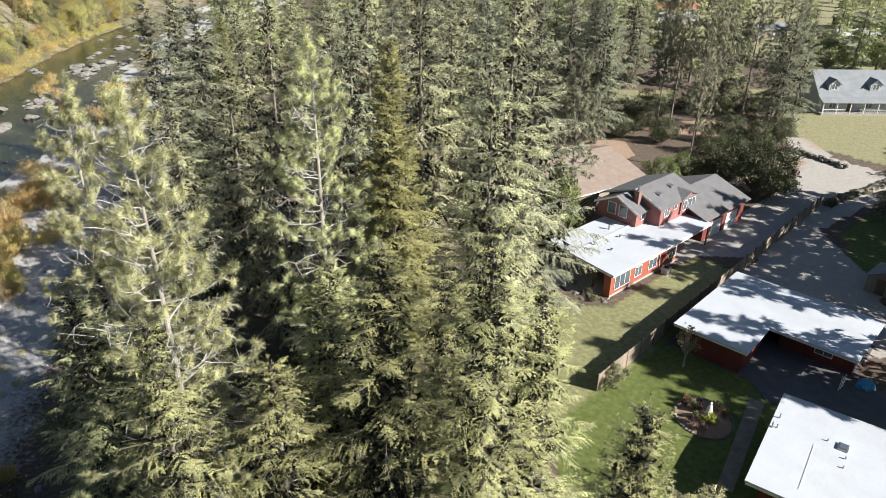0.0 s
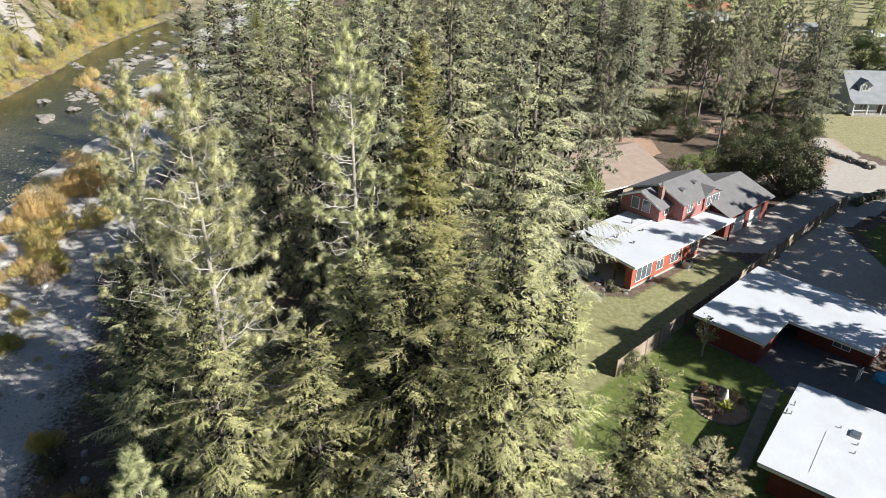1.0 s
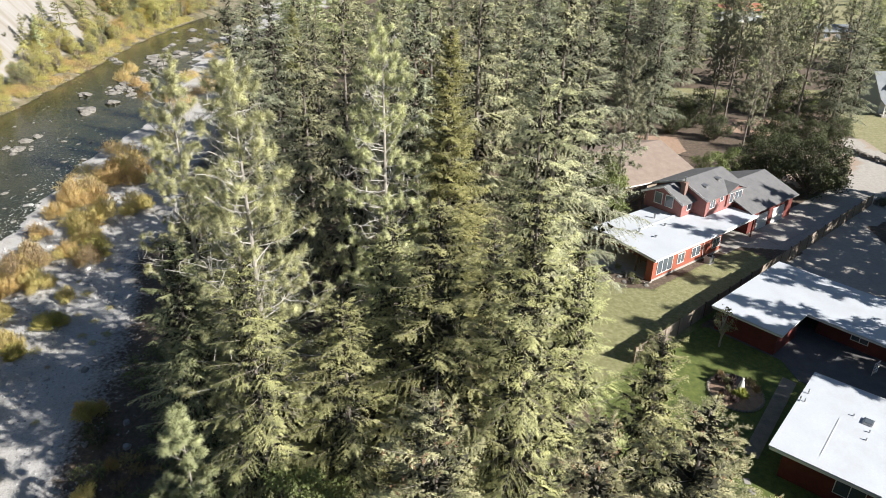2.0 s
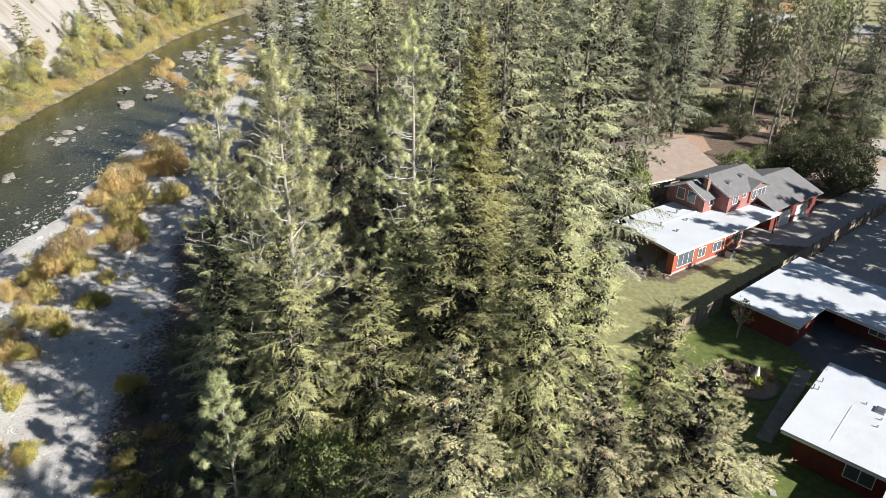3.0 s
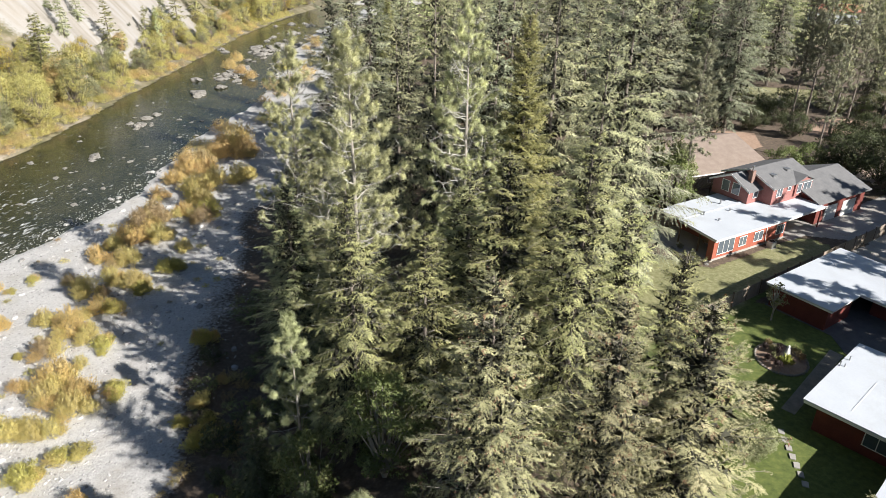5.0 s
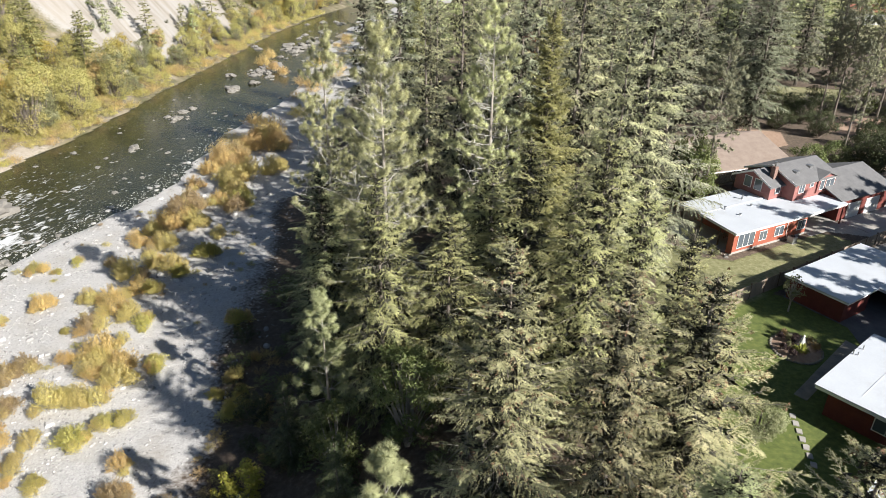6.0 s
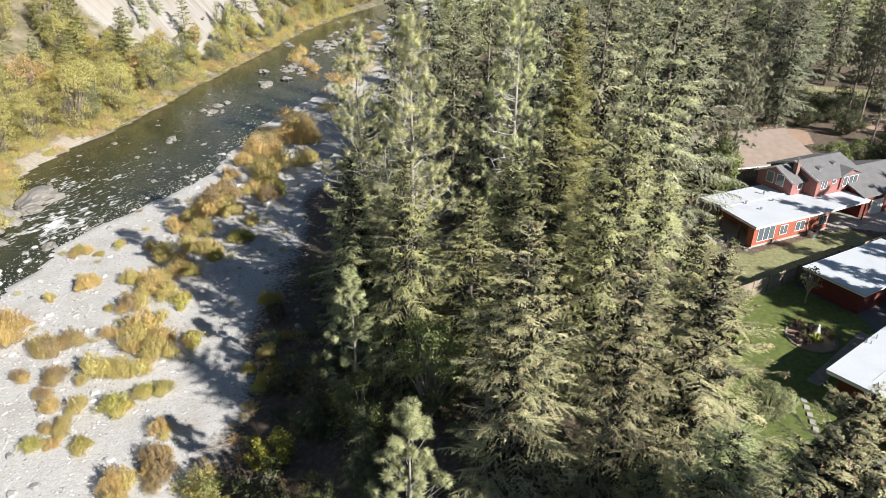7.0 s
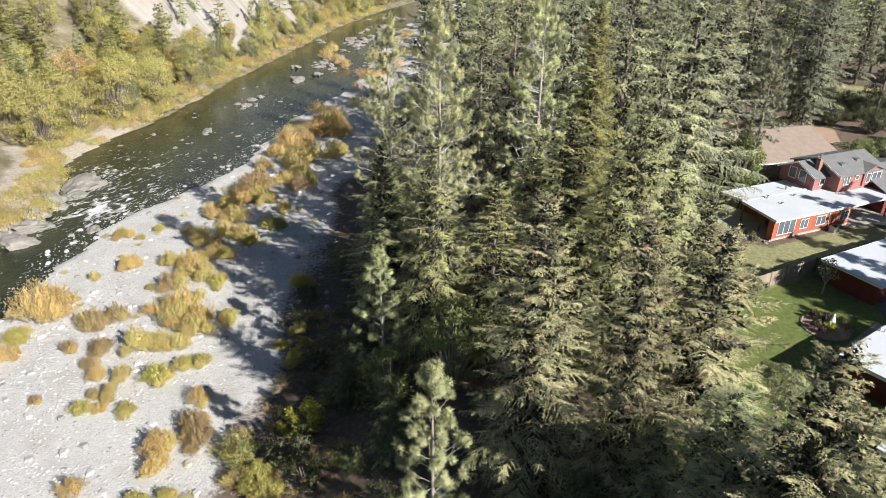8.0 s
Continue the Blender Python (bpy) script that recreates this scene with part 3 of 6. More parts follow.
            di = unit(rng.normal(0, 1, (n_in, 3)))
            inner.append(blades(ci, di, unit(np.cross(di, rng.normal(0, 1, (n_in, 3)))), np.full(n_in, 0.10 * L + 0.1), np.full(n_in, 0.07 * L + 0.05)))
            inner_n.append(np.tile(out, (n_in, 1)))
        z += spacing * rng.uniform(0.75, 1.25) * (1 - 0.4 * f)
    lv = np.concatenate(leaf)
    n_leaf, n_cone = len(lv), sum(len(v) for v in cone)
    crown = fast_mesh("crown", np.concatenate([lv] + cone + inner), 3, needles, (CONES, INNER_SHADE), (n_leaf, n_leaf + n_cone), normals=np.concatenate(faces_n + cone_n + inner_n), soft_shade=0.78)
    tr = tubes_np(line[None], (0.012 * H * (1.02 - line[:, 2] / H) + 0.01)[None], 9)
    if limbs:
        lm = tubes_np(np.array(limb_paths)[:, :: limbs], np.array(limb_r)[:, :: limbs], 3)
        return fast_mesh("trunk", np.concatenate([tr, lm]), 4, bark, BARK_PALE, len(tr)), crown
    return fast_mesh("trunk", tr, 4, bark), crown


def pine(seed, H, R, clear, spacing, per, tuft, needle_n, needles, bark, rise=22.0, gap=0.15, width=0.05, power=0.7, sub=6, bare=0.0, limb_mat=None):
    """A long-needled pine: rising limbs with brushes of needles towards their ends."""
    rng = np.random.default_rng(seed)
    line = trunk_line(rng, H, 0.008)
    leaf, faces_n, limb_paths, limb_r = [], [], [], []

    def brush(c, d):
        n = needle_n
        v = unit(rng.normal(0, 1, (n, 3)) + d * 0.45)
        sw = unit(np.cross(v, rng.normal(0, 1, (n, 3))))
        st = c + d * (rng.uniform(-0.35, 0.25, n) * tuft)[:, None]
        leaf.append(blades(st, v, sw, tuft * rng.uniform(0.7, 1.15, n), tuft * width * 4 * rng.uniform(0.7, 1.3, n)))
        faces_n.append(unit(v + d * 0.2 + [0, 0, 0.25]))

    z = clear * H
    while z < H * 0.97:
        f = (z - clear * H) / (H * (1 - clear))
        a0 = rng.uniform(0, math.tau)
        n = max(3, int(per + rng.uniform(-1, 1)))
        for k in range(n):
            if rng.random() < gap:
                continue
            az = a0 + k * math.tau / n + rng.normal(0, 0.3)
            L = R * ((1 - f) ** power) * min(1.0, 0.55 + 1.6 * f) * rng.uniform(0.6, 1.15) + 0.3
            el = radians(rise * (0.2 + f) + rng.normal(0, 9))
            out = np.array([math.cos(az), math.sin(az), 0.0])
            base = on_trunk(line, z + rng.uniform(-0.3, 0.3) * spacing)
            s = np.linspace(0, 1, 5)
            path = base + np.outer(s * L * math.cos(el), out) + np.outer(L * (s * math.sin(el) - 0.22 * (1 - f) * s ** 1.5 + 0.22 * s ** 3), [0, 0, 1.0])
            path[1:-1] += rng.normal(0, 0.03 * L, (3, 3))
            limb_paths.append(path)
            limb_r.append((0.008 * L + 0.010) * (1 - 0.8 * s))
            fwd = unit(path[-1] - path[-2])
            if rng.random() < bare:
                for q in np.linspace(0.3, 1.0, 7):
                    b = np.array([np.interp(q, s, path[:, i]) for i in range(3)])
                    d = unit(fwd * 0.6 + rng.normal(0, 0.7, 3)) * L * rng.uniform(0.15, 0.4)
                    limb_paths.append(b + np.outer(s, d) + np.outer(np.sin(s * 3.0), rng.normal(0, 0.10 * L, 3)))
                    limb_r.append(0.02 * (1 - 0.75 * s))
                continue
            brush(path[-1], fwd)
            for q in np.linspace(0.35, 0.95, max(2, int(sub * L / R) + 2)):
                b = np.array([np.interp(q, s, path[:, i]) for i in range(3)])
                d = unit(fwd * 0.7 + rng.normal(0, 0.55, 3) + [0, 0, 0.2])
                tl = (0.30 * L * (1.1 - q) + 0.2) * rng.uniform(0.6, 1.3)
                e = b + d * tl
                limb_paths.append(b + np.outer(s, d * tl) - np.outer(s * (1 - s), [0, 0, 0.1]))
                limb_r.append((0.008 * L + 0.008) * (1 - 0.7 * s))
                brush(e, d)
                if tl > tuft * 1.5:
                    brush(b + d * tl * 0.55, d)
        z += spacing * rng.uniform(0.75, 1.25) * (1 - 0.35 * f)
    brush(line[-1], np.array([0, 0, 1.0]))
    crown = fast_mesh("crown", np.concatenate(leaf), 3, needles, normals=np.concatenate(faces_n))
    tr = tubes_np(line[None], (0.011 * H * (1.02 - line[:, 2] / H) + 0.012)[None], 9)
    step = 1 if bare else 2
    return fast_mesh("trunk", np.concatenate([tr, tubes_np(np.array(limb_paths)[:, ::step], np.array(limb_r)[:, ::step], 3)]), 4, bark, limb_mat, len(tr)), crown


def broadleaf(seed, H, R, clear, leaves, size, foliage_mat, bark, clumps=40, stems=1, squash=1.0):
    """A round-crowned tree or shrub: forked limbs and clumps of leaves with gaps."""
    rng = np.random.default_rng(seed)
    leaf, faces_n, paths, radii = [], [], [], []
    s = np.linspace(0, 1, 5)
    mid = H * (clear + (1 - clear) * 0.5)
    for k in range(clumps):
        v = unit(rng.normal(0, 1, 3))
        rr = rng.uniform(0.45, 1.0) ** 0.6
        lump = 1 + 0.28 * math.sin(3 * math.atan2(v[1], v[0]) + seed) * (1 - abs(v[2]))
        c = np.array([v[0] * R * rr * lump, v[1] * R * rr * lump, mid + v[2] * H * (1 - clear) * 0.5 * rr * squash])
        root = np.array([rng.normal(0, 0.04 * R * stems), rng.normal(0, 0.04 * R * stems), H * clear * rng.uniform(0.5, 1.0) if stems == 1 else 0.0])
        p = root + np.outer(s, c - root) + np.outer(s * (1 - s), rng.normal(0, 0.1 * R, 3) + [0, 0, 0.25 * R])
        paths.append(p)
        radii.append((0.012 * H + 0.01) * (1 - 0.85 * s))
        n = leaves // clumps
        rad = R * rng.uniform(0.20, 0.38)
        d = unit(rng.normal(0, 1, (n, 3)))
        cc = c + d * (rad * rng.uniform(0.2, 1.0, n) ** 0.5)[:, None] * [1, 1, 0.75]
        ax = unit(d + rng.normal(0, 0.7, (n, 3)) - [0, 0, 0.15])
        sw = unit(np.cross(ax, rng.normal(0, 1, (n, 3))))
        leaf.append(blades(cc, ax, sw, size * rng.uniform(0.6, 1.3, n), size * 0.9 * rng.uniform(0.7, 1.2, n)))
        faces_n.append(unit(d * 0.8 + v * 0.4 + [0, 0, 0.2]))
    if stems == 1:
        line = trunk_line(rng, H * max(clear, 0.25) * 1.6, 0.02)
        paths.append(np.column_stack([np.interp(s, np.linspace(0, 1, 9), line[:, i]) for i in range(3)]))
        radii.append((0.02 * H + 0.02) * (1 - 0.6 * s))
    crown = fast_mesh("crown", np.concatenate(leaf), 3, foliage_mat, normals=np.concatenate(faces_n), soft_shade=0.5)
    return fast_mesh("trunk", tubes_np(np.array(paths)[:, :: (2 if size < 0.3 else 4)], np.array(radii)[:, :: (2 if size < 0.3 else 4)], 3), 4, bark), crown


def willow(seed, H, R, stems, per, size, foliage_mat):
    """A many-stemmed riverside shrub: wands fanning into a lumpy dome, set with narrow leaves towards their ends."""
    rng = np.random.default_rng(seed)
    leaf, faces_n, paths, radii = [], [], [], []
    s = np.linspace(0, 1, 5)
    for k in range(stems):
        az, t = rng.uniform(0, math.tau), rng.uniform(0, 1) ** 0.5
        lump = 1 + 0.22 * math.sin(3 * az + seed) + 0.14 * math.sin(5 * az + seed * 2.3)
        b = np.array([math.cos(az), math.sin(az), 0]) * R * 0.35 * t
        e = np.array([math.cos(az) * R * t * lump, math.sin(az) * R * t * lump, H * math.sqrt(max(0.05, 1 - 0.93 * t * t)) * rng.uniform(0.72, 1.1)]) + rng.normal(0, 0.04 * R, 3)
        p = b + np.outer(s, e - b) + np.outer(s * (1 - s), [0, 0, 0.3 * H * t])
        p[0, 2] -= 0.1
        paths.append(p)
        radii.append(0.012 * (1 - 0.8 * s))
        q = 1 - 0.75 * rng.uniform(0, 1.0, per) ** 1.4
        c = np.column_stack([np.interp(q, s, p[:, i]) for i in range(3)]) + rng.normal(0, 0.05 * R, (per, 3))
        ax = unit(unit(e - b) + [0, 0, 0.35] + rng.normal(0, 0.42, (per, 3)))
        sw = unit(np.cross(ax, rng.normal(0, 1, (per, 3))))
        leaf.append(blades(c, ax, sw, size * rng.uniform(0.6, 1.4, per), size * 0.34 * rng.uniform(0.6, 1.2, per)))
        faces_n.append(unit(np.array([math.cos(az) * t * 1.1, math.sin(az) * t * 1.1, 0.35 + 0.65 * (1 - t)]) + rng.normal(0, 0.32, (per, 3))))
    lv = np.concatenate(leaf)
    lv[..., 2] = np.maximum(lv[..., 2], 0.03)
    return fast_mesh("stems", tubes_np(np.array(paths)[::3, ::2], np.array(radii)[::3, ::2], 3), 4, BARK_PALE), fast_mesh("leaves", lv, 3, foliage_mat, normals=np.concatenate(faces_n))


def plant(name, kit, x, y, scale, turn, label, category, group, sink=0.15, parts=("trunk", "crown"), squeeze=1.0, tip=(0.0, 0.0)):
    z = float(land(x, y)) - sink
    ob = thing(name, pose(x, y, z, tip[0], tip[1], turn) @ Matrix.Diagonal((scale * squeeze, scale * squeeze, scale, 1)), label, category, group)
    for nm, me in zip(parts, kit):
        p = part_mesh(nm, me, ob)
        if nm == "stem_tuft":
            p["kind"] = "stuff"
    return ob


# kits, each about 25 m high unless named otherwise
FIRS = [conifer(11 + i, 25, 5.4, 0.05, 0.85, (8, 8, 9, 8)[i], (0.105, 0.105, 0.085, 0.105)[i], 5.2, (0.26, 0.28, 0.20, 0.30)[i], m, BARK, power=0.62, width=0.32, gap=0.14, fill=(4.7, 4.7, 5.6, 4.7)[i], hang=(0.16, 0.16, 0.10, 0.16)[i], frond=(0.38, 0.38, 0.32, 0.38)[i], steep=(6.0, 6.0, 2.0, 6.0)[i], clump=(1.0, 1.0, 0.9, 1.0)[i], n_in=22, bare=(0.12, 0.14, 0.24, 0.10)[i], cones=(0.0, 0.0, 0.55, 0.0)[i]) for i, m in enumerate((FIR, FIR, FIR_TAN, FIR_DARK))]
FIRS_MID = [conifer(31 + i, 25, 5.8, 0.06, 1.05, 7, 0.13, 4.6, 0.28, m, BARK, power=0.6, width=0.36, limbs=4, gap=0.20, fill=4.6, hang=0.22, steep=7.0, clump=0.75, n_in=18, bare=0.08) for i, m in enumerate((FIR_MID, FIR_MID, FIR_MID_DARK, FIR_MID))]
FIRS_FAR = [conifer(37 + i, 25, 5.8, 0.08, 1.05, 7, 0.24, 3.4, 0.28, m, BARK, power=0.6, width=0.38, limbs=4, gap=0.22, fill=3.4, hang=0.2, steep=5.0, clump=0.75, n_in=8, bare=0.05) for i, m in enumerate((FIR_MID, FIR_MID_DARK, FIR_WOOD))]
FIRS_LOW = [conifer(41 + i, 25, 5.0, 0.05, 1.3, 6, 0.9, 1.15, 0.34, m, BARK, power=0.8, width=0.55, limbs=0, gap=0.15, fill=2.1, hang=0.3) for i, m in enumerate((FIR, FIR_DARK))]
FIRS_BANK = [conifer(47 + i, 25, 6.0, 0.03, 1.35, 6, 0.62, 2.0, 0.30, m, BARK, power=0.8, width=0.42, limbs=0, gap=0.12, fill=2.8, hang=0.25, clump=0.4) for i, m in enumerate((BANK_FIR, BANK_FIR, FIR_DARK))]
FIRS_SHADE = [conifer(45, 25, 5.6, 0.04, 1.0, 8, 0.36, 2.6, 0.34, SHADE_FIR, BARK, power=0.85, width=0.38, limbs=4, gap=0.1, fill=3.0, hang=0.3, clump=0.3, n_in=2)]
CEDARS = [conifer(51, 25, 3.4, 0.05, 0.55, 9, 0.16, 5.5, 0.12, CEDAR, BARK, lift=60, power=0.6, width=0.40, gap=0.06, fill=4.4, clump=0.1, n_in=6)]
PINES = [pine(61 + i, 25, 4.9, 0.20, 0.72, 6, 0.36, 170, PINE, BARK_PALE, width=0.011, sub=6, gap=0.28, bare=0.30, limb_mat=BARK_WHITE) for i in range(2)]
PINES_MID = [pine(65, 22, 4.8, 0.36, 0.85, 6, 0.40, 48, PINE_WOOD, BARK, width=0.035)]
YOUNGS = [pine(71, 13, 2.9, 0.08, 1.1, 5, 0.42, 230, YOUNG, BARK_PALE, rise=50, gap=0.08, power=0.75, sub=1, width=0.018, limb_mat=BARK_WHITE)]
OAKS = [broadleaf(81, 8, 4.2, 0.08, 9000, 0.22, OAK, BARK, 60), broadleaf(82, 6, 3.2, 0.2, 6000, 0.2, EDGE_G, BARK, 45)]
LAWN_TREE = [broadleaf(85, 5.2, 2.1, 0.34, 11000, 0.13, OLIVE, BARK, 45)]
BANKS = [broadleaf(91 + i, 9, 3.0, 0.0, 6000, 0.18, m, BARK, 70) for i, m in enumerate((BANK_G, BANK_G, BANK_Y, OLIVE, WILLOW_O))]
SPARSE = [willow(111 + i, 1.6, 1.5, 80, 17, 0.15, m) for i, m in enumerate((WILLOW_Y, WILLOW_O, WILLOW_G, WILLOW_R))]
WILLOWS = [willow(101 + i, (2.5, 2.4, 1.8, 2.1)[i], 1.35, 150, 24, 0.15, m) for i, m in enumerate((WILLOW_Y, WILLOW_O, WILLOW_G, WILLOW_R))]

FIR_LABEL = "tall Douglas fir with drooping green fronds in the riverside grove"
# x, y, top, kit, spread
GROVE = [
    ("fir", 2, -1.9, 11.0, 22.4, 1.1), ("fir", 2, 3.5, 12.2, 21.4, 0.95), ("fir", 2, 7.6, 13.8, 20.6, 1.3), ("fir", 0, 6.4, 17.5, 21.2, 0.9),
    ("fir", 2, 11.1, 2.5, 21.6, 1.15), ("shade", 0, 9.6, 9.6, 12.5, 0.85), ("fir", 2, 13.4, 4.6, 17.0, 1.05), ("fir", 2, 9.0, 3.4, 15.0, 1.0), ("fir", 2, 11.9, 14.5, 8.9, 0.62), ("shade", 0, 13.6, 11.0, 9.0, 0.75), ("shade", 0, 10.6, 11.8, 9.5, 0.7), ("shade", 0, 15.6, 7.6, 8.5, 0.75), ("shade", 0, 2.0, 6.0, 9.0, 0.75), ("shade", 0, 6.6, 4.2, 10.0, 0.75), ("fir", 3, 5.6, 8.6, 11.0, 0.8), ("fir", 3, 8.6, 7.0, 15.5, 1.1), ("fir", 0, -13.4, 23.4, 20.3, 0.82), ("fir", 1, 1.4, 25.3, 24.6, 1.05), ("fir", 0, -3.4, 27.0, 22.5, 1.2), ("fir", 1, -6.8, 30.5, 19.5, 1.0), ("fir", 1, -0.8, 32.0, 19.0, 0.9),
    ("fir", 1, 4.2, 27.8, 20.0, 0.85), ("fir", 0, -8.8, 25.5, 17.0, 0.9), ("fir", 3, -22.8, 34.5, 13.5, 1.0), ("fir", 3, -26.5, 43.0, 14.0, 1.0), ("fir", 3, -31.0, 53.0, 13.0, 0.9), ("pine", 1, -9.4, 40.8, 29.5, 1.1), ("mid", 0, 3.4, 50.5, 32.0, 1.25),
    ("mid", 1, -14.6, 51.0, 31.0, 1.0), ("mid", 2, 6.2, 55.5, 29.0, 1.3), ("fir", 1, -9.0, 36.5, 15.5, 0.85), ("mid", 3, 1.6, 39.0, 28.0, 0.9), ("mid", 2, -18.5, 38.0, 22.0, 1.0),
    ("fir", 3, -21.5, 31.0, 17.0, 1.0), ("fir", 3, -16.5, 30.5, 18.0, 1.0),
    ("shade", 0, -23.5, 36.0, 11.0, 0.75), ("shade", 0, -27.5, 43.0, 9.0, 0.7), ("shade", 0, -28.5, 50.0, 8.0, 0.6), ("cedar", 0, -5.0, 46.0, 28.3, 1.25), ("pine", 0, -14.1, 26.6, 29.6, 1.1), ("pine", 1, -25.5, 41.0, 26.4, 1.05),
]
KITS = {"fir": FIRS, "shade": FIRS_SHADE, "mid": FIRS_MID, "cedar": CEDARS, "pine": PINES}
NAMES = {
    "shade": ("young_fir", "young fir at the grove's river edge, its needles coloured as shaded", "fir tree"),
    "fir": ("douglas_fir", FIR_LABEL, "fir tree"),
    "mid": ("douglas_fir", FIR_LABEL, "fir tree"),
    "cedar": ("incense_cedar", "narrow yellow-green incense cedar among darker firs", "cedar tree"),
    "pine": ("grey_pine", "tall grey-green pine with pale bare lower limbs", "pine tree"),
}
rng = np.random.default_rng(5)
for kind, k, x, y, top, spread in GROVE:
    nm, lab, cat = NAMES[kind]
    h = top - float(land(x, y))
    sc = h / 25.0
    plant(nm, KITS[kind][k], x, y, sc, rng.uniform(0, 360), lab, cat, "riverside grove", squeeze=spread / sc)
for x, y, top in ((-6.4, 5.8, 13.4), (-17.4, 21.6, 10.9)):
    plant("young_pine", YOUNGS[0], x, y, (top - float(land(x, y))) / 13.0, rng.uniform(0, 360), "young pale green pine with bottle-brush needle tufts", "pine tree", "young pines")


# ---- houses ----
def window(parent, m, w, h, mullions=1):
    """A framed window in its own plane: local x along the wall, z up, -y outwards."""
    ob = new("window")
    ob.parent = parent
    ob.matrix_local = m
    bm = bmesh.new()
    f = 0.06
    for r in ((-f, w + f, -0.05, 0.03, -f, 0), (-f, w + f, -0.05, 0.03, h, h + f), (-f, 0, -0.05, 0.03, 0, h), (w, w + f, -0.05, 0.03, 0, h)):
        box(bm, *r)
    for k in range(1, mullions + 1):
        c = w * k / (mullions + 1)
        box(bm, c - 0.03, c + 0.03, -0.045, 0.03, 0, h)
    part("frame", bm, WHITE_TRIM, ob, "white window frame")
    for k in range(mullions + 1):
        a, b = w * k / (mullions + 1), w * (k + 1) / (mullions + 1)
        part("pane", boxes((a + 0.02, b - 0.02, -0.02, 0.0, 0.0, h)), PANE, ob)
    return ob


def house_b():
    m = pose(19.87, 52.35, GROUND) @ Matrix.Rotation(math.atan2(0.739, 0.674), 4, "Z")
    h = thing("carport_building", m, "low red carport and workshop with a flat white roof", "garage")
    top = 2.65
    plan = [(0, 0), (0, -6.85), (5.5, -6.7), (5.5, -14.0), (14.2, -14.0), (14.2, 0), (11.8, 0.0)]
    part("roof", prism(plan, top - 0.10, top), WHITE_ROOF, h, "flat white membrane roof")
    part("fascia", prism([(0.06, -0.06), (0.06, -6.78), (5.56, -6.64), (5.56, -13.94), (14.14, -13.94), (14.14, -0.06)], top - 0.3, top - 0.1), WHITE_TRIM, h)
    part("wall", boxes((0.5, 0.7, -6.3, -0.5, 0, top - 0.3), (0.7, 5.2, -0.7, -0.5, 0, top - 0.3), (0.7, 5.0, -6.3, -6.1, 0, top - 0.3)), BRICK_WALL, h)
    part("wall", boxes((7.4, 7.6, -13.5, -7.2, 0, top - 0.3), (7.6, 13.8, -13.5, -13.3, 0, top - 0.3), (13.6, 13.8, -13.3, -0.7, 0, top - 0.3), (5.2, 13.8, -0.7, -0.5, 0, top - 0.3)), BRICK_WALL, h)
    w = window(h, pose(7.39, -10.3, 0.9, 0, 0, -90), 1.4, 0.9)
    part("floor_slab", boxes((0.3, 13.9, -13.8, -0.3, -0.1, 0.05)), ASPHALT, h)


def house_a():
    m = pose(19.09, 32.89, GROUND) @ Matrix.Rotation(math.atan2(0.82, 0.572), 4, "Z")
    h = thing("flat_roofed_house", m, "single-storey house with dark red walls and a flat white roof", "house")
    top = 2.95
    part("roof", prism([(0, 0), (0, -7.0), (-8.6, -7.2), (-8.6, -16), (11.3, -16), (11.3, 0)], top - 0.12, top), WHITE_ROOF, h, "flat white membrane roof")
    part("fascia", prism([(0.07, -0.07), (0.07, -7.07), (-8.5, -7.27), (-8.5, -15.9), (11.23, -15.9), (11.23, -0.07)], top - 0.38, top - 0.12), WHITE_TRIM, h)
    part("wall", prism([(0.9, -0.9), (0.9, -7.9), (-7.7, -8.1), (-7.7, -15.1), (10.4, -15.1), (10.4, -0.9)], 0, top - 0.38), BRICK_WALL, h)
    part("roof_seam", boxes((1.3, 6.4, -3.02, -2.98, top, top + 0.03)), WHITE_ROOF, h)
    sk = part("skylight", boxes((6.9, 7.7, -5.05, -4.35, top, top + 0.14), bevel=0.03), METAL, h, "small domed roof skylight")
    part("pane", boxes((7.0, 7.6, -4.95, -4.45, top + 0.14, top + 0.17)), PANE, sk)
    for x, y, z in ((7.96, -0.42, 0.4), (6.72, -0.5, 0.3), (6.54, -0.2, 0.5), (7.42, -3.71, 0.2), (5.14, -5.01, 0.2), (6.2, -5.0, 0.2)):
        part("vent_pipe", tube(bmesh.new(), [(x, y, top - 0.01), (x, y, top + z)], [0.06, 0.05], 8), METAL, h)
    window(h, pose(0.89, -4.4, 0.9, 0, 0, -90), 1.8, 1.1)


def gable_roof(x0, x1, y0, y1, z, apex, over=0.35, thick=0.14):
    """Two roof slopes with a ridge along x, between the eaves at y0 and y1."""
    ym = (y0 + y1) / 2
    sl = (apex - z) / (ym - y0)
    bm = bmesh.new()
    pts = [(y0 - over, z - over * sl), (ym, apex), (y1 + over, z - over * sl)]
    a = [bm.verts.new((x, y, zz + t)) for x in (x0 - over, x1 + over) for t in (0, thick) for y, zz in pts]
    for f in ((0, 3, 4, 1), (1, 4, 5, 2), (6, 7, 10, 9), (7, 8, 11, 10), (3, 9, 10, 4), (4, 10, 11, 5), (0, 1, 7, 6), (1, 2, 8, 7), (0, 6, 9, 3), (2, 5, 11, 8)):
        bm.faces.new([a[i] for i in f])
    bmesh.ops.recalc_face_normals(bm, faces=bm.faces)
    return bm


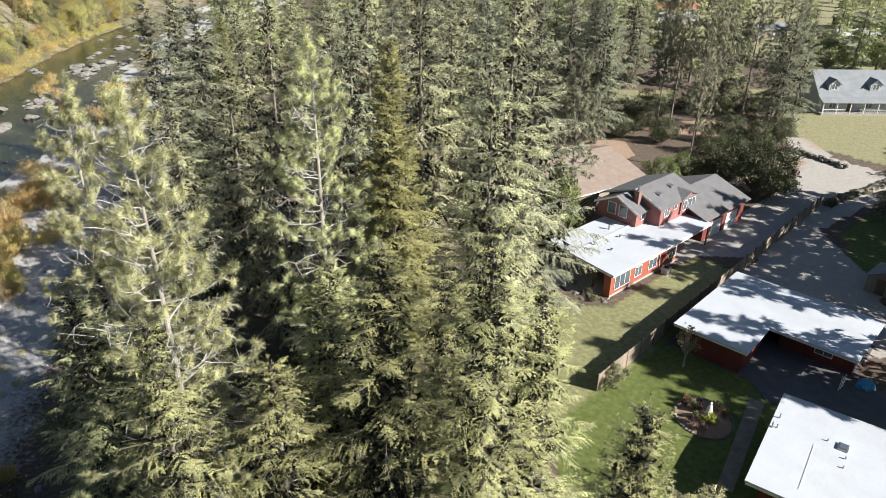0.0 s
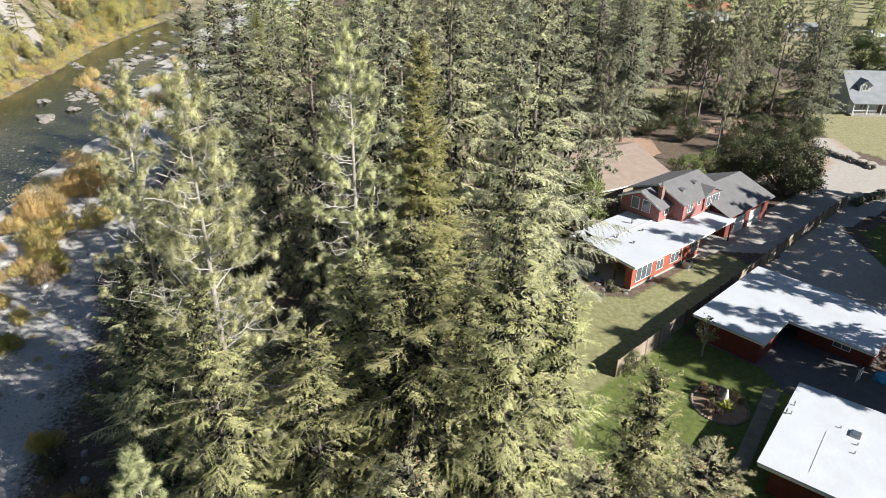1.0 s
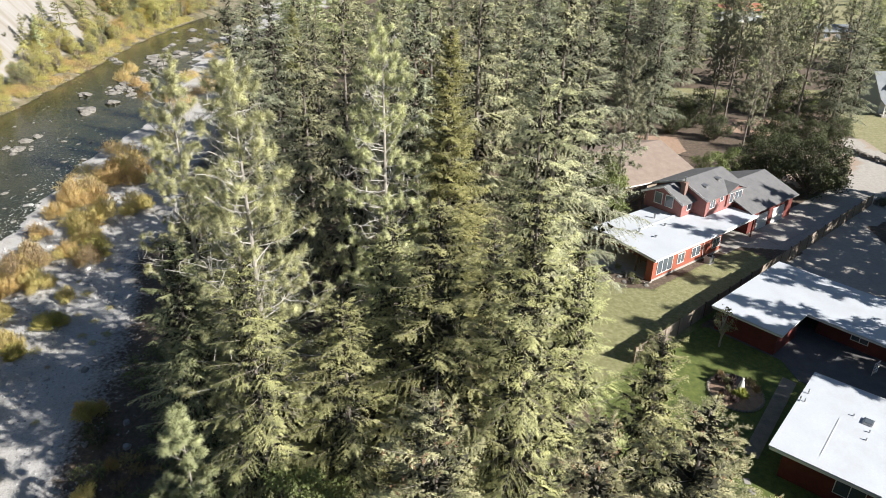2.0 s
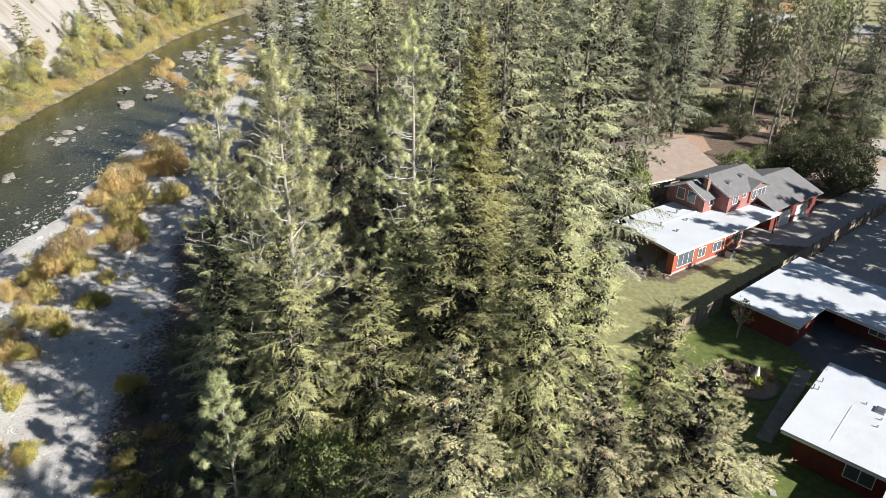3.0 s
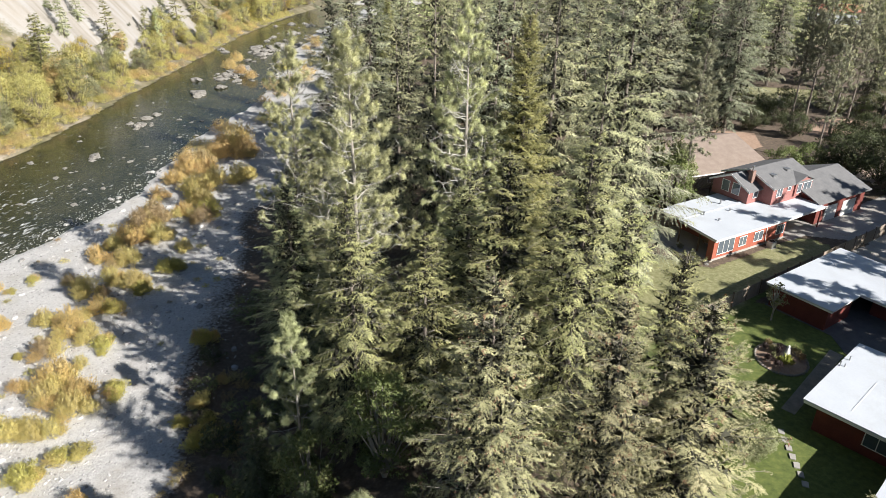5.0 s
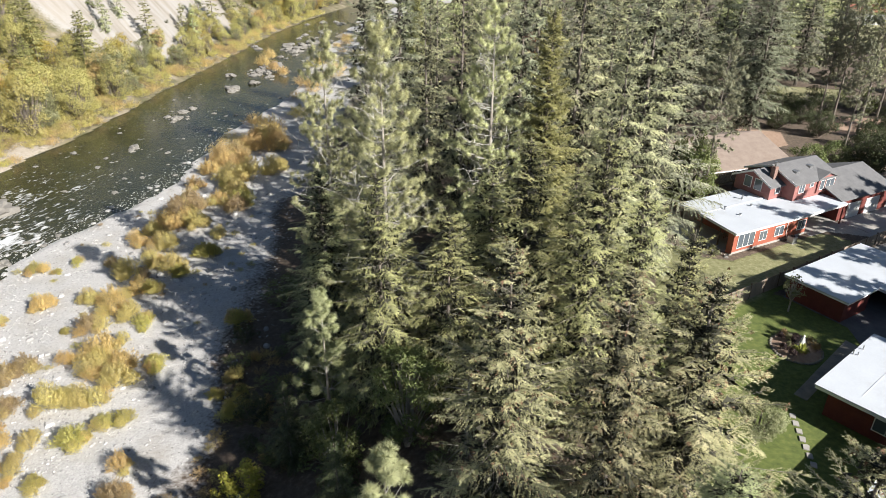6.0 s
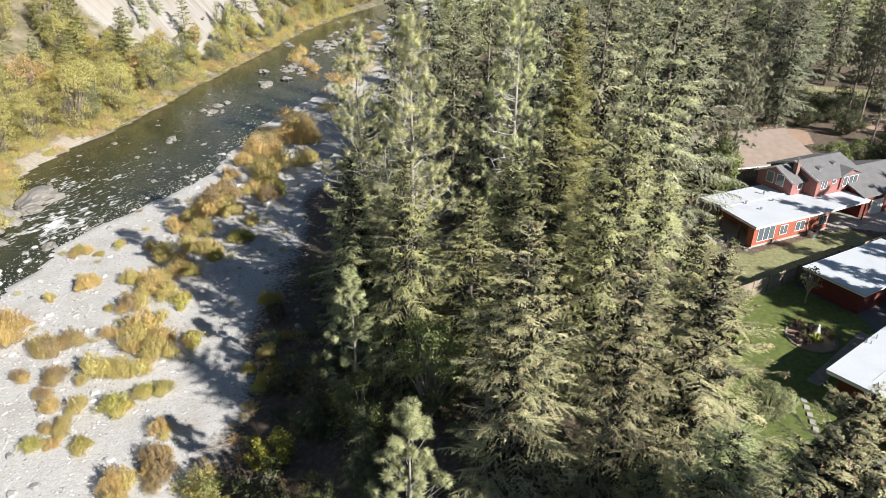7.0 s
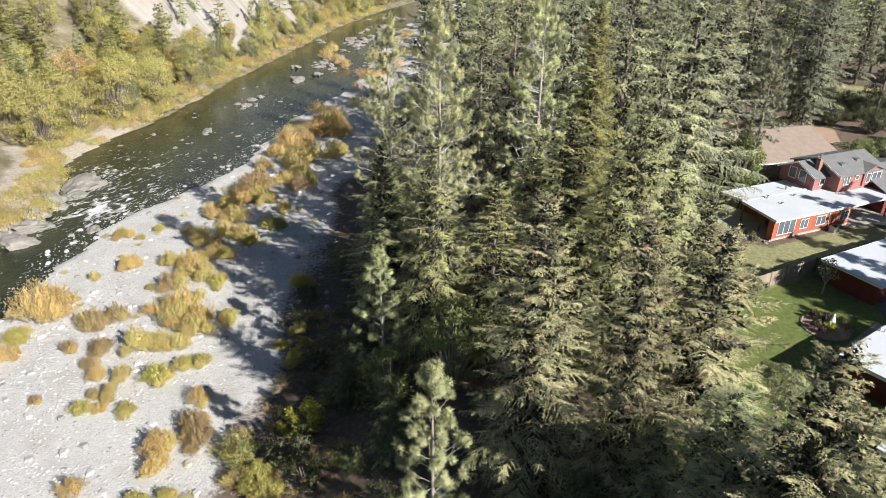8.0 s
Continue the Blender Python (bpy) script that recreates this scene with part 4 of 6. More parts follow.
def gable_wall(x0, x1, y0, y1, z0, z, apex):
    bm = bmesh.new()
    ym = (y0 + y1) / 2
    prof = [(y0, z0), (y1, z0), (y1, z), (ym, apex), (y0, z)]
    a = [bm.verts.new((x0, y, zz)) for y, zz in prof]
    b = [bm.verts.new((x1, y, zz)) for y, zz in prof]
    bm.faces.new(a[::-1])
    bm.faces.new(b)
    for i in range(5):
        j = (i + 1) % 5
        bm.faces.new((a[i], a[j], b[j], b[i]))
    bmesh.ops.recalc_face_normals(bm, faces=bm.faces)
    return bm


def house_c():
    m = pose(15.97, 60.56, GROUND) @ Matrix.Rotation(math.atan2(0.688, 0.726), 4, "Z")
    h = thing("red_house", m, "two-storey red house with white flat lower roof and grey gables", "house")
    g = -GROUND
    top = 2.62 + g
    part("roof", prism([(0, 0), (13.6, -0.1), (13.6, 0.1), (20.4, 0.1), (20.4, 6), (12, 6.2), (12, 9.9), (0.7, 9.9), (1.2, 6.6), (0.8, 6.3)], top - 0.14, top), WHITE_ROOF, h, "low white membrane roof")
    part("fascia", prism([(0.05, 0.05), (13.55, -0.04), (20.35, 0.15), (20.35, 6), (12, 6.2), (12, 9.85), (0.75, 9.85), (1.25, 6.6), (0.85, 6.3)], top - 0.34, top - 0.14), WHITE_TRIM, h)
    part("roof_curb", boxes((1.4, 12.0, 6.1, 6.35, top, top + 0.10)), WHITE_ROOF, h)
    zc = top - 0.34
    part("wall", boxes((0.35, 13.3, 0.45, 0.65, 0, zc), (0.35, 0.55, 0.65, 1.3, 0, zc), (13.1, 13.3, 0.65, 8, 0, zc), (4.2, 4.4, 1.3, 9.4, 0, zc), (0.55, 4.2, 1.1, 1.3, 0, zc), (4.4, 13.1, 9.2, 9.4, 0, zc)), RED_WALL, h)
    part("foundation", boxes((0.33, 13.32, 0.42, 0.46, 0, 0.28)), CONCRETE, h)
    for x, w, z, hh, mu in ((1.1, 2.7, 0.35 + g, 1.75, 2), (4.8, 1.2, 0.55 + g, 1.15, 1), (7.5, 1.5, 0.55 + g, 1.15, 1), (11.6, 1.4, 0.55 + g, 1.15, 1)):
        window(h, pose(x, 0.44, z), w, hh, mu)
    for x, y in ((0.9, 3.0), (0.95, 6.0), (1.2, 9.4), (4.0, 9.6)):
        part("porch_post", boxes((x - 0.08, x + 0.08, y - 0.08, y + 0.08, 0, zc)), WOOD, h)
    part("porch_post", boxes((20.0, 20.14, 0.3, 0.44, 0, zc)), BRICK_WALL, h)
    part("porch_slab", boxes((0.2, 4.2, 1.4, 9.6, -0.1, 0.06)), CONCRETE, h)
    part("carport_slab", boxes((13.4, 20.3, -0.5, 6, -0.1, 0.05)), CONCRETE, h)
    part("downspout", tube(bmesh.new(), [(9.6, 0.4, zc), (9.6, 0.38, 0.9), (9.9, 0.36, 0.3)], [0.05, 0.05, 0.05], 6), WHITE_TRIM, h)
    # upper storey
    e1, a1, e2, a2 = 4.45 + g, 5.8 + g, 4.95 + g, 6.35 + g
    part("upper_wall", gable_wall(12.0, 14.4, 5.5, 11.0, top - 0.1, e1, a1), ROSE_WALL, h)
    part("upper_wall", gable_wall(14.4, 22.4, 3.8, 11.2, top - 0.1, e2, a2), ROSE_WALL, h)
    part("upper_roof", gable_roof(12.0, 14.3, 5.5, 11.0, e1, a1), GREY_SHINGLE, h)
    part("upper_roof", gable_roof(14.4, 22.4, 3.8, 11.2, e2, a2), GREY_SHINGLE, h)
    bm = gable_roof(0, 4.0, -1.7, 1.7, 0, 0.65, 0.3)
    bmesh.ops.transform(bm, matrix=Matrix.Translation((20.4, 3.7, e2 + 0.02)) @ Matrix.Rotation(math.pi / 2, 4, "Z"), verts=bm.verts)
    part("dormer_roof", bm, GREY_SHINGLE, h)
    bm = gable_wall(0, 0.8, -1.7, 1.7, -1.9, 0, 0.65)
    bmesh.ops.transform(bm, matrix=Matrix.Translation((20.4, 3.6, e2 + 0.02)) @ Matrix.Rotation(math.pi / 2, 4, "Z"), verts=bm.verts)
    part("dormer_wall", bm, ROSE_WALL, h)
    for y in (9.5, 7.9):
        window(h, pose(11.97, y, 3.4 + g, 0, 0, -90), 1.05, 1.4, 0)
    window(h, pose(13.0, 5.47, 3.3 + g), 0.8, 1.1, 0)
    window(h, pose(15.2, 3.77, 3.6 + g), 1.0, 1.1, 1)
    window(h, pose(17.3, 3.77, 4.1 + g), 0.6, 0.5, 0)
    window(h, pose(19.1, 3.57, 3.5 + g), 0.7, 1.2, 0)
    window(h, pose(20.2, 3.57, 3.5 + g), 1.6, 1.2, 1)
    for row in ((11.62, 5.45, 11.05, e1, a1), (14.02, 3.75, 11.25, e2, a2)):
        x, y0, y1, z, a = row
        ym, sl = (y0 + y1) / 2, (a - z) / ((y1 - y0) / 2)
        for s, ye in ((-1, y0 - 0.36), (1, y1 + 0.36)):
            bm = bmesh.new()
            p = [(ye, z - 0.36 * sl - 0.1), (ym, a - 0.1), (ym, a + 0.16), (ye, z - 0.36 * sl + 0.16)]
            q = [bm.verts.new((xx, y, zz)) for xx in (x, x + 0.025) for y, zz in p]
            for f in ((0, 1, 2, 3), (7, 6, 5, 4), (0, 4, 5, 1), (1, 5, 6, 2), (2, 6, 7, 3), (3, 7, 4, 0)):
                bm.faces.new([q[i] for i in f])
            bmesh.ops.recalc_face_normals(bm, faces=bm.faces)
            part("barge_board", bm, WHITE_TRIM, h)
    for x, y, z in ((16.0, 5.6, 0), (19.2, 6.0, 0)):
        zz = e2 + (a2 - e2) * (y - 3.8) / 3.7 + 0.13
        part("skylight", boxes((x, x + 0.7, y - 0.4, y + 0.4, zz - 0.12, zz + 0.16)), METAL, h)
    ch = part("chimney", boxes((13.2, 13.8, 6.3, 6.9, e1 - 0.2, a1 + 0.8), bevel=0.02), CHIMNEY, h, "brick chimney with metal flue")
    part("flue", tube(bmesh.new(), [(13.5, 6.6, a1 + 0.75), (13.5, 6.6, a1 + 1.3), (13.5, 6.6, a1 + 1.45)], [0.12, 0.12, 0.2], 10), METAL, ch)
    # garage wing
    eg, ag = 2.75 + g, 4.55 + g
    part("garage_wall", gable_wall(20.6, 31.0, 1.2, 11.0, 0, eg, ag), BRICK_WALL, h)
    part("garage_roof", gable_roof(20.5, 31.0, 1.2, 11.0, eg, ag, 0.5), GREY_SHINGLE, h)
    for x, w in ((22.4, 2.6), (26.2, 2.9)):
        d = part("garage_door", boxes((x, x + w, 1.14, 1.2, 0, 2.15)), WHITE_TRIM, h, "white sectional garage door")
        for k in range(4):
            part("panel", boxes((x + 0.06, x + w - 0.06, 1.11, 1.14, 0.06 + k * 0.53, 0.53 + k * 0.53)), WHITE_TRIM, d)
    part("apron", boxes((21.0, 31.0, -3.0, 1.1, -0.1, 0.04)), CONCRETE, h)
    for x, y, z in ((9.2, 7.2, 0.5), (4.5, 5.8, 0.3), (8.4, 5.1, 0.15), (4.8, 3.7, 0.12)):
        part("roof_vent", tube(bmesh.new(), [(x, y, top - 0.01), (x, y, top + z), (x, y, top + z + 0.1)], [0.12, 0.12, 0.18], 8), METAL, h)


def house_d():
    m = pose(16.5, 84.0, GROUND) @ Matrix.Rotation(math.atan2(0.55, 0.83), 4, "Z")
    h = thing("brown_roofed_house", m, "low tan house with a wide brown shingle roof", "house")
    part("wall", gable_wall(-6, 12.0, 0.6, 16, 0, 2.7, 5.0), TAN_WALL, h)
    part("roof", gable_roof(-6, 12, 0.6, 16, 2.75, 5.05, 0.7), BROWN_SHINGLE, h)
    part("gutter", boxes((-6.7, 12.7, -0.25, -0.13, 2.42, 2.56)), WHITE_TRIM, h)
    window(h, pose(2.0, 0.57, 0.9), 1.6, 1.2)


def house_e():
    m = pose(71.0, 138.0, GROUND) @ Matrix.Rotation(radians(2), 4, "Z")
    h = thing("dormered_house", m, "pale house with blue-grey roof, two dormers and a front porch", "house")
    part("wall", gable_wall(3.2, 26, 1.8, 11.8, 0, 3.6, 7.8), PALE_WALL, h)
    part("roof", gable_roof(3.2, 26, 1.8, 11.8, 3.6, 7.8, 0.4), BLUE_SHINGLE, h)
    part("porch_roof", prism([(2.8, -0.6), (26.4, -0.6), (26.4, 1.7), (2.8, 1.7)], lambda x, y: 2.7 + 0.35 * (y + 0.6) - 0.12, lambda x, y: 2.7 + 0.35 * (y + 0.6)), BLUE_SHINGLE, h)
    part("porch_floor", boxes((3.0, 26.2, -0.4, 1.8, 0, 0.4)), CONCRETE, h)
    for k in range(9):
        x = k * 2.85 + 3.2
        part("porch_post", boxes((x - 0.07, x + 0.07, -0.35, -0.21, 0.4, 2.65)), WHITE_TRIM, h)
    part("railing", boxes((3.2, 7.9, -0.31, -0.25, 1.15, 1.25), (10.8, 25.7, -0.31, -0.25, 1.15, 1.25), *[(x, x + 0.05, -0.3, -0.26, 0.4, 1.15) for x in np.arange(3.4, 25.5, 0.35) if not 7.9 < x < 10.8]), WHITE_TRIM, h)
    for k, x in enumerate((5.0, 13.6)):
        bm = gable_wall(0, 2.6, -1.1, 1.1, 0, 1.5, 2.3)
        rot = Matrix.Translation((x + 1.1, 2.6, 4.3)) @ Matrix.Rotation(math.pi / 2, 4, "Z")
        bmesh.ops.transform(bm, matrix=rot, verts=bm.verts)
        part("dormer", bm, PALE_WALL, h)
        bm = gable_roof(0, 3.0, -1.1, 1.1, 1.5, 2.35, 0.3)
        bmesh.ops.transform(bm, matrix=rot, verts=bm.verts)
        part("dormer_roof", bm, BLUE_SHINGLE, h)
        window(h, pose(x + 0.5, 2.58, 4.7), 1.2, 1.1, 1)
    for x in (5.5, 13.0, 17.5):
        window(h, pose(x, 1.78, 1.1), 1.4, 1.4, 1)
    part("door", boxes((9.3, 10.3, 1.72, 1.78, 0.4, 2.5)), WOOD, h)


house_a()
house_b()
house_c()
house_d()
house_e()


# ---- fence ----
def build_fence():
    start, step = Vector((11.9, 45.5)), Vector((0.672, 0.740))
    n = 24
    m = Matrix.Rotation(math.atan2(step.y, step.x), 4, "Z")
    h = thing("board_fence", pose(start.x, start.y, GROUND) @ m, "long weathered wooden board fence between the yards", "fence")
    r = random.Random(4)
    for k in range(n):
        x = k * 2.4
        part("post", boxes((x - 0.06, x + 0.06, -0.06, 0.06, -0.3, 1.85)), WOOD, h)
        bm = bmesh.new()
        for j in range(16):
            a = x + 0.07 + j * 0.1415
            t = 1.72 + r.uniform(-0.03, 0.03)
            box(bm, a, a + 0.132, -0.035 + r.uniform(-0.006, 0.006), -0.012, 0.02, t)
        part("panel", bm, FENCE, h)["kind"] = "stuff"
        for z in (0.3, 1.4):
            part("rail", boxes((x + 0.06, x + 2.34, 0.0, 0.04, z, z + 0.09)), WOOD, h)


build_fence()


# ---- woods ----
CLEAR = [
    [(8, 58), (14, 54), (45, 80), (48, 92), (36, 96), (8, 72)],
    [(12, 80), (36, 84), (30, 106), (10, 100)],
    LAWN, DRIVE, PAD, YARD, PLOT,
    [(14, 26), (44, 26), (44, 62), (16, 56)],
    [(76, 125), (104, 125), (104, 156), (76, 156)],
]


def open_ground(x, y):
    return any(bool(inside(x, y, p)) for p in CLEAR)


def scatter(seed, n, poly, gap, taken, margin=0.0):
    """Up to n spots inside a plan polygon, at least gap apart and off the cleared ground."""
    r = random.Random(seed)
    xs, ys = [p[0] for p in poly], [p[1] for p in poly]
    out = []
    for _ in range(n * 60):
        if len(out) == n:
            break
        x, y = r.uniform(min(xs), max(xs)), r.uniform(min(ys), max(ys))
        if not bool(inside(x, y, poly)) or open_ground(x, y):
            continue
        if any((x - a) ** 2 + (y - b) ** 2 < gap * gap for a, b in taken + out):
            continue
        out.append((x, y))
    return out


taken = [(x, y) for _, _, x, y, _, _ in GROVE]
rw = random.Random(12)
WOOD_NEAR = [(-30, 52), (-14, 50), (10, 46), (9, 80), (12, 104), (0, 120), (-30, 130), (-44, 105), (-38, 70)]
for x, y in scatter(3, 26, WOOD_NEAR, 6.0, taken + [(0.0, 44.0), (4.0, 42.0), (8.0, 42.0)]):
    taken.append((x, y))
    k = rw.choice((0, 1, 1, 2, 2, 3))
    sc = rw.uniform(0.95, 1.3)
    turn, slim = rw.uniform(0, 360), rw.uniform(0.85, 1.1)
    if x < -23 - (y - 50) * 0.3:
        continue
    plant("douglas_fir", (FIRS_MID if y < 75 else FIRS_FAR)[k % (4 if y < 75 else 2)], x, y, sc, turn, "tall fir in the dense wood above the river", "fir tree", "river wood", squeeze=slim)
WOOD_EAST = [(0, 108), (15, 112), (26, 130), (32, 165), (-10, 165), (-10, 130)]
for x, y in scatter(4, 15, WOOD_EAST, 5.5, taken):
    taken.append((x, y))
    plant("douglas_fir", FIRS_FAR[rw.choice((0, 1, 2))], x, y, rw.uniform(0.95, 1.25), rw.uniform(0, 360), "tall fir behind the houses", "fir tree", "wood behind the houses", squeeze=rw.uniform(0.9, 1.1))
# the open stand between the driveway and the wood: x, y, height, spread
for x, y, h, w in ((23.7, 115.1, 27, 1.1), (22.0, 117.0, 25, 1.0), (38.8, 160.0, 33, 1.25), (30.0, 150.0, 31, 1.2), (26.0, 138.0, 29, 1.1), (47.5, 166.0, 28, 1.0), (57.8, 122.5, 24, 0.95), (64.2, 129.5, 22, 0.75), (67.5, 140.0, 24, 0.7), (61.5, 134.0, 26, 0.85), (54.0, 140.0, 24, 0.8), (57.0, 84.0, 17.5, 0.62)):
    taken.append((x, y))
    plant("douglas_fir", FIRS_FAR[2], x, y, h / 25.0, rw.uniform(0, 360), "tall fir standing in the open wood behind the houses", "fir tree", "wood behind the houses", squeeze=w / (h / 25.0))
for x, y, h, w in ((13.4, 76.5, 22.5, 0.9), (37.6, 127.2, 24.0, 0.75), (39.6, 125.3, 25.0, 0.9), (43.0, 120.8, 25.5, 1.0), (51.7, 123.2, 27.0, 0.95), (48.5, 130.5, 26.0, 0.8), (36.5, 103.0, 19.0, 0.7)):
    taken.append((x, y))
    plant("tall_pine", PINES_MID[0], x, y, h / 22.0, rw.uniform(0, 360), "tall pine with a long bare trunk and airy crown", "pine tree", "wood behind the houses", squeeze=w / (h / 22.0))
for x, y, q in ((33.9, 125.5, 0.62), (29.3, 119.5, 0.55), (35.9, 116.5, 0.6), (42.3, 110.5, 0.6), (47.3, 117.3, 0.7), (31.5, 128.0, 0.5), (52.0, 116.0, 0.62), (57.5, 118.5, 0.6)):
    plant("dark_shrub", OAKS[0], x, y, q, rw.uniform(0, 360), "dense dark evergreen shrub under the tall trees", "shrub", "wood shrubs")
# yellow cedar and dark fir upstream
plant("incense_cedar", CEDARS[0], -37.0, 105.0, 0.92, 20, "yellow-green conical cedar at the wood's upstream edge", "cedar tree", "river wood")
for x, y, s, k in ((-38.0, 82.0, 1.2, 2), (-40.0, 95.0, 1.15, 1), (-33.0, 71.0, 0.8, 0), (-34.5, 88.0, 1.15, 2), (-44.0, 104.0, 1.1, 2), (-29.5, 65.0, 0.9, 1), (-48.0, 116.0, 1.05, 1)):
    plant("douglas_fir", FIRS_MID[k], x, y, s, rw.uniform(0, 360), "dark fir at the edge of the gravel bar", "fir tree", "river wood", squeeze=1.12)
# firs east of the yards, which shade the roofs and the drive
for x, y, s in ((49, 43, 0.85), (54, 49, 0.95), (60, 55, 0.9), (57, 37, 0.9), (66, 60, 1.0), (72, 68, 0.95), (64, 47, 1.0), (48, 33, 0.8), (80, 76, 1.0), (57, 61, 1.0), (62, 66, 0.95), (69, 74, 0.9), (76, 82, 0.9), (43, 41, 0.8), (45.5, 38.6, 0.85), (48.5, 38.0, 0.95), (53, 34, 0.95), (71, 79.5, 1.05), (77, 77, 1.1), (66, 74, 0.95), (52, 57, 0.98), (68, 63, 1.05), (65, 69, 1.0), (73, 73, 1.05), (59, 57, 0.9), (62, 60.5, 0.9)):
    plant("douglas_fir", FIRS_LOW[rw.choice((0, 1))], x, y, s, rw.uniform(0, 360), "tall fir on the east side of the yards", "fir tree", "firs east of the yards")
for x, y, s in ((18.0, -4.5, 0.72), (22.5, -10.0, 1.0), (25.5, -3.0, 1.1), (28.0, -14.0, 1.0), (19.0, -16.0, 0.9)):
    taken.append((x, y))
    plant("douglas_fir", FIRS_LOW[rw.choice((0, 1))], x, y, s, rw.uniform(0, 360), "tall fir at the downstream end of the grove", "fir tree", "downstream firs")
# trees south of the view, out towards the gravel bar and the lane
for x, y in scatter(9, 16, [(2, -50), (40, -50), (44, -8), (18, 0), (6, -10)], 7.5, taken):
    plant("douglas_fir", FIRS_LOW[rw.choice((0, 1))], x, y, rw.uniform(0.6, 0.8), rw.uniform(0, 360), "fir downstream along the river bank", "fir tree", "downstream firs")
for x, y, s, k in ((43.0, 91.5, 1.15, 0), (38.5, 94.5, 1.0, 0), (46.0, 94.5, 0.8, 0), (33.0, 95.0, 0.85, 1), (29.5, 93.5, 0.8, 1), (7.5, 71.5, 0.8, 1)):
    plant("oak_tree", OAKS[k], x, y, s, rw.uniform(0, 360), "dense dark evergreen oak beside the house" if k == 0 else "yellowing leafy tree beside the house", "oak tree", "garden trees")
plant("leafy_tree", broadleaf(136, 8.5, 2.6, 0.12, 6500, 0.2, EDGE_G, BARK, 48), 11.3, 79.6, 1.2, 25, "leafy green tree beside the brown-roofed house", "tree", "garden trees", parts=("stem_tuft", "crown"))
plant("leafy_tree", broadleaf(137, 7.5, 2.4, 0.1, 5200, 0.2, EDGE_G, BARK, 44), 12.2, 75.6, 1.2, 70, "leafy green tree beside the brown-roofed house", "tree", "garden trees", parts=("stem_tuft", "crown"))
plant("lawn_tree", LAWN_TREE[0], 14.6, 27.6, 0.82, 40, "small grey-green ornamental tree on the lawn", "tree", "garden trees")
plant("red_maple", broadleaf(99, 9, 1.4, 0.6, 1200, 0.16, RED, BARK, 34), -15.5, 99.9, 2.15, 10, "maple with red autumn leaves among the firs", "maple tree", "river wood", parts=("stem_tuft", "crown"), squeeze=0.42)


def far_woods():
    """The distant woods, joined."""
    crown, trunk = [], []
    r = random.Random(21)
    kits = []
    for a, b in (conifer(201, 25, 4.6, 0.1, 1.4, 7, 0.75, 1.7, 0.3, FIR_DARK, BARK, power=0.7, width=0.42, limbs=0), conifer(202, 25, 4.2, 0.15, 1.5, 7, 0.75, 1.6, 0.3, FIR, BARK, power=0.75, width=0.42, limbs=0)):
        kits.append([])
        for me, corners in ((a, 4), (b, 3)):
            co = np.empty(len(me.vertices) * 3, dtype=np.float32)
            me.vertices.foreach_get("co", co)
            kits[-1].append(co.reshape(-1, corners, 3))
    spots = scatter(22, 95, [(-100, 150), (60, 168), (64, 145), (70, 160), (100, 160), (140, 130), (320, 260), (320, 420), (-110, 420), (-85, 250)], 8.5, [])
    spots += scatter(23, 50, [(-100, 130), (-52, 130), (-30, 140), (60, 168), (60, 230), (-95, 230)], 5.5, spots)
    spots += scatter(24, 46, [(104, 140), (200, 150), (330, 300), (300, 420), (60, 400), (64, 240), (100, 200)], 8.0, spots)
    for x, y in spots:
        if bool(x < np.interp(y, TOE_Y, TOE_X) + 6):
            continue
        k = r.randrange(2)
        m = Matrix.Translation((x, y, float(land(x, y)) - 0.2)) @ Matrix.Rotation(r.uniform(0, 6.28), 4, "Z") @ Matrix.Diagonal((1, 1, r.uniform(0.8, 1.15), 1))
        m = np.array(m)
        for src, dst in zip(kits[k], (trunk, crown)):
            dst.append(src @ m[:3, :3].T + m[:3, 3])
    a = tagged(new("distant_wood", fast_mesh("distant_wood", np.concatenate(crown), 3, FIR_DARK)), "distant conifer wood beyond the houses", "woods", kind="stuff")
    b = part_mesh("trunks", fast_mesh("trunks", np.concatenate(trunk), 4, BARK), a)
    b["kind"] = "stuff"


far_woods()
for x, y in scatter(25, 16, [(96, 172), (150, 168), (190, 215), (150, 250), (92, 215)], 9.0, []):
    k = rw.choice((0, 1, 1))
    plant("field_tree", OAKS[k], x, y, rw.uniform(0.9, 1.5), rw.uniform(0, 360), "dark round-crowned tree beyond the porch house" if k == 0 else "green round-crowned tree beyond the porch house", "tree", "field trees")

# understorey of the grove
UNDER = [broadleaf(121, 2.6, 1.6, 0.05, 1100, 0.17, OAK, BARK, 26, stems=3), broadleaf(122, 3.2, 1.7, 0.05, 1500, 0.14, EDGE_G, BARK, 26, stems=3)]
for x, y in scatter(31, 46, [(-25, 8), (-12, -2), (12, 2), (9, 40), (4, 60), (-26, 62), (-30, 40)], 2.8, [t for t in taken]):
    k = rw.choice((0, 0, 1))
    plant("understorey_shrub", UNDER[k], x, y, rw.uniform(0.6, 1.25), rw.uniform(0, 360), "dark leafy shrub under the firs" if k == 0 else "green leafy shrub under the firs", "shrub", "understorey", sink=0.05, parts=("stem_tuft", "foliage"))
for x, y in scatter(33, 22, [(30, 132), (50, 136), (64, 126), (64, 148), (48, 146), (30, 142)], 3.5, taken):
    plant("understorey_shrub", UNDER[rw.choice((0, 0, 1))], x, y, rw.uniform(0.8, 1.6), rw.uniform(0, 360), "dark leafy shrub in the wood behind the houses", "shrub", "wood shrubs", sink=0.05, parts=("stem_tuft", "foliage"))
UNDER.append(broadleaf(123, 2.4, 1.7, 0.04, 900, 0.15, EDGE_G, BARK, 30, stems=3))
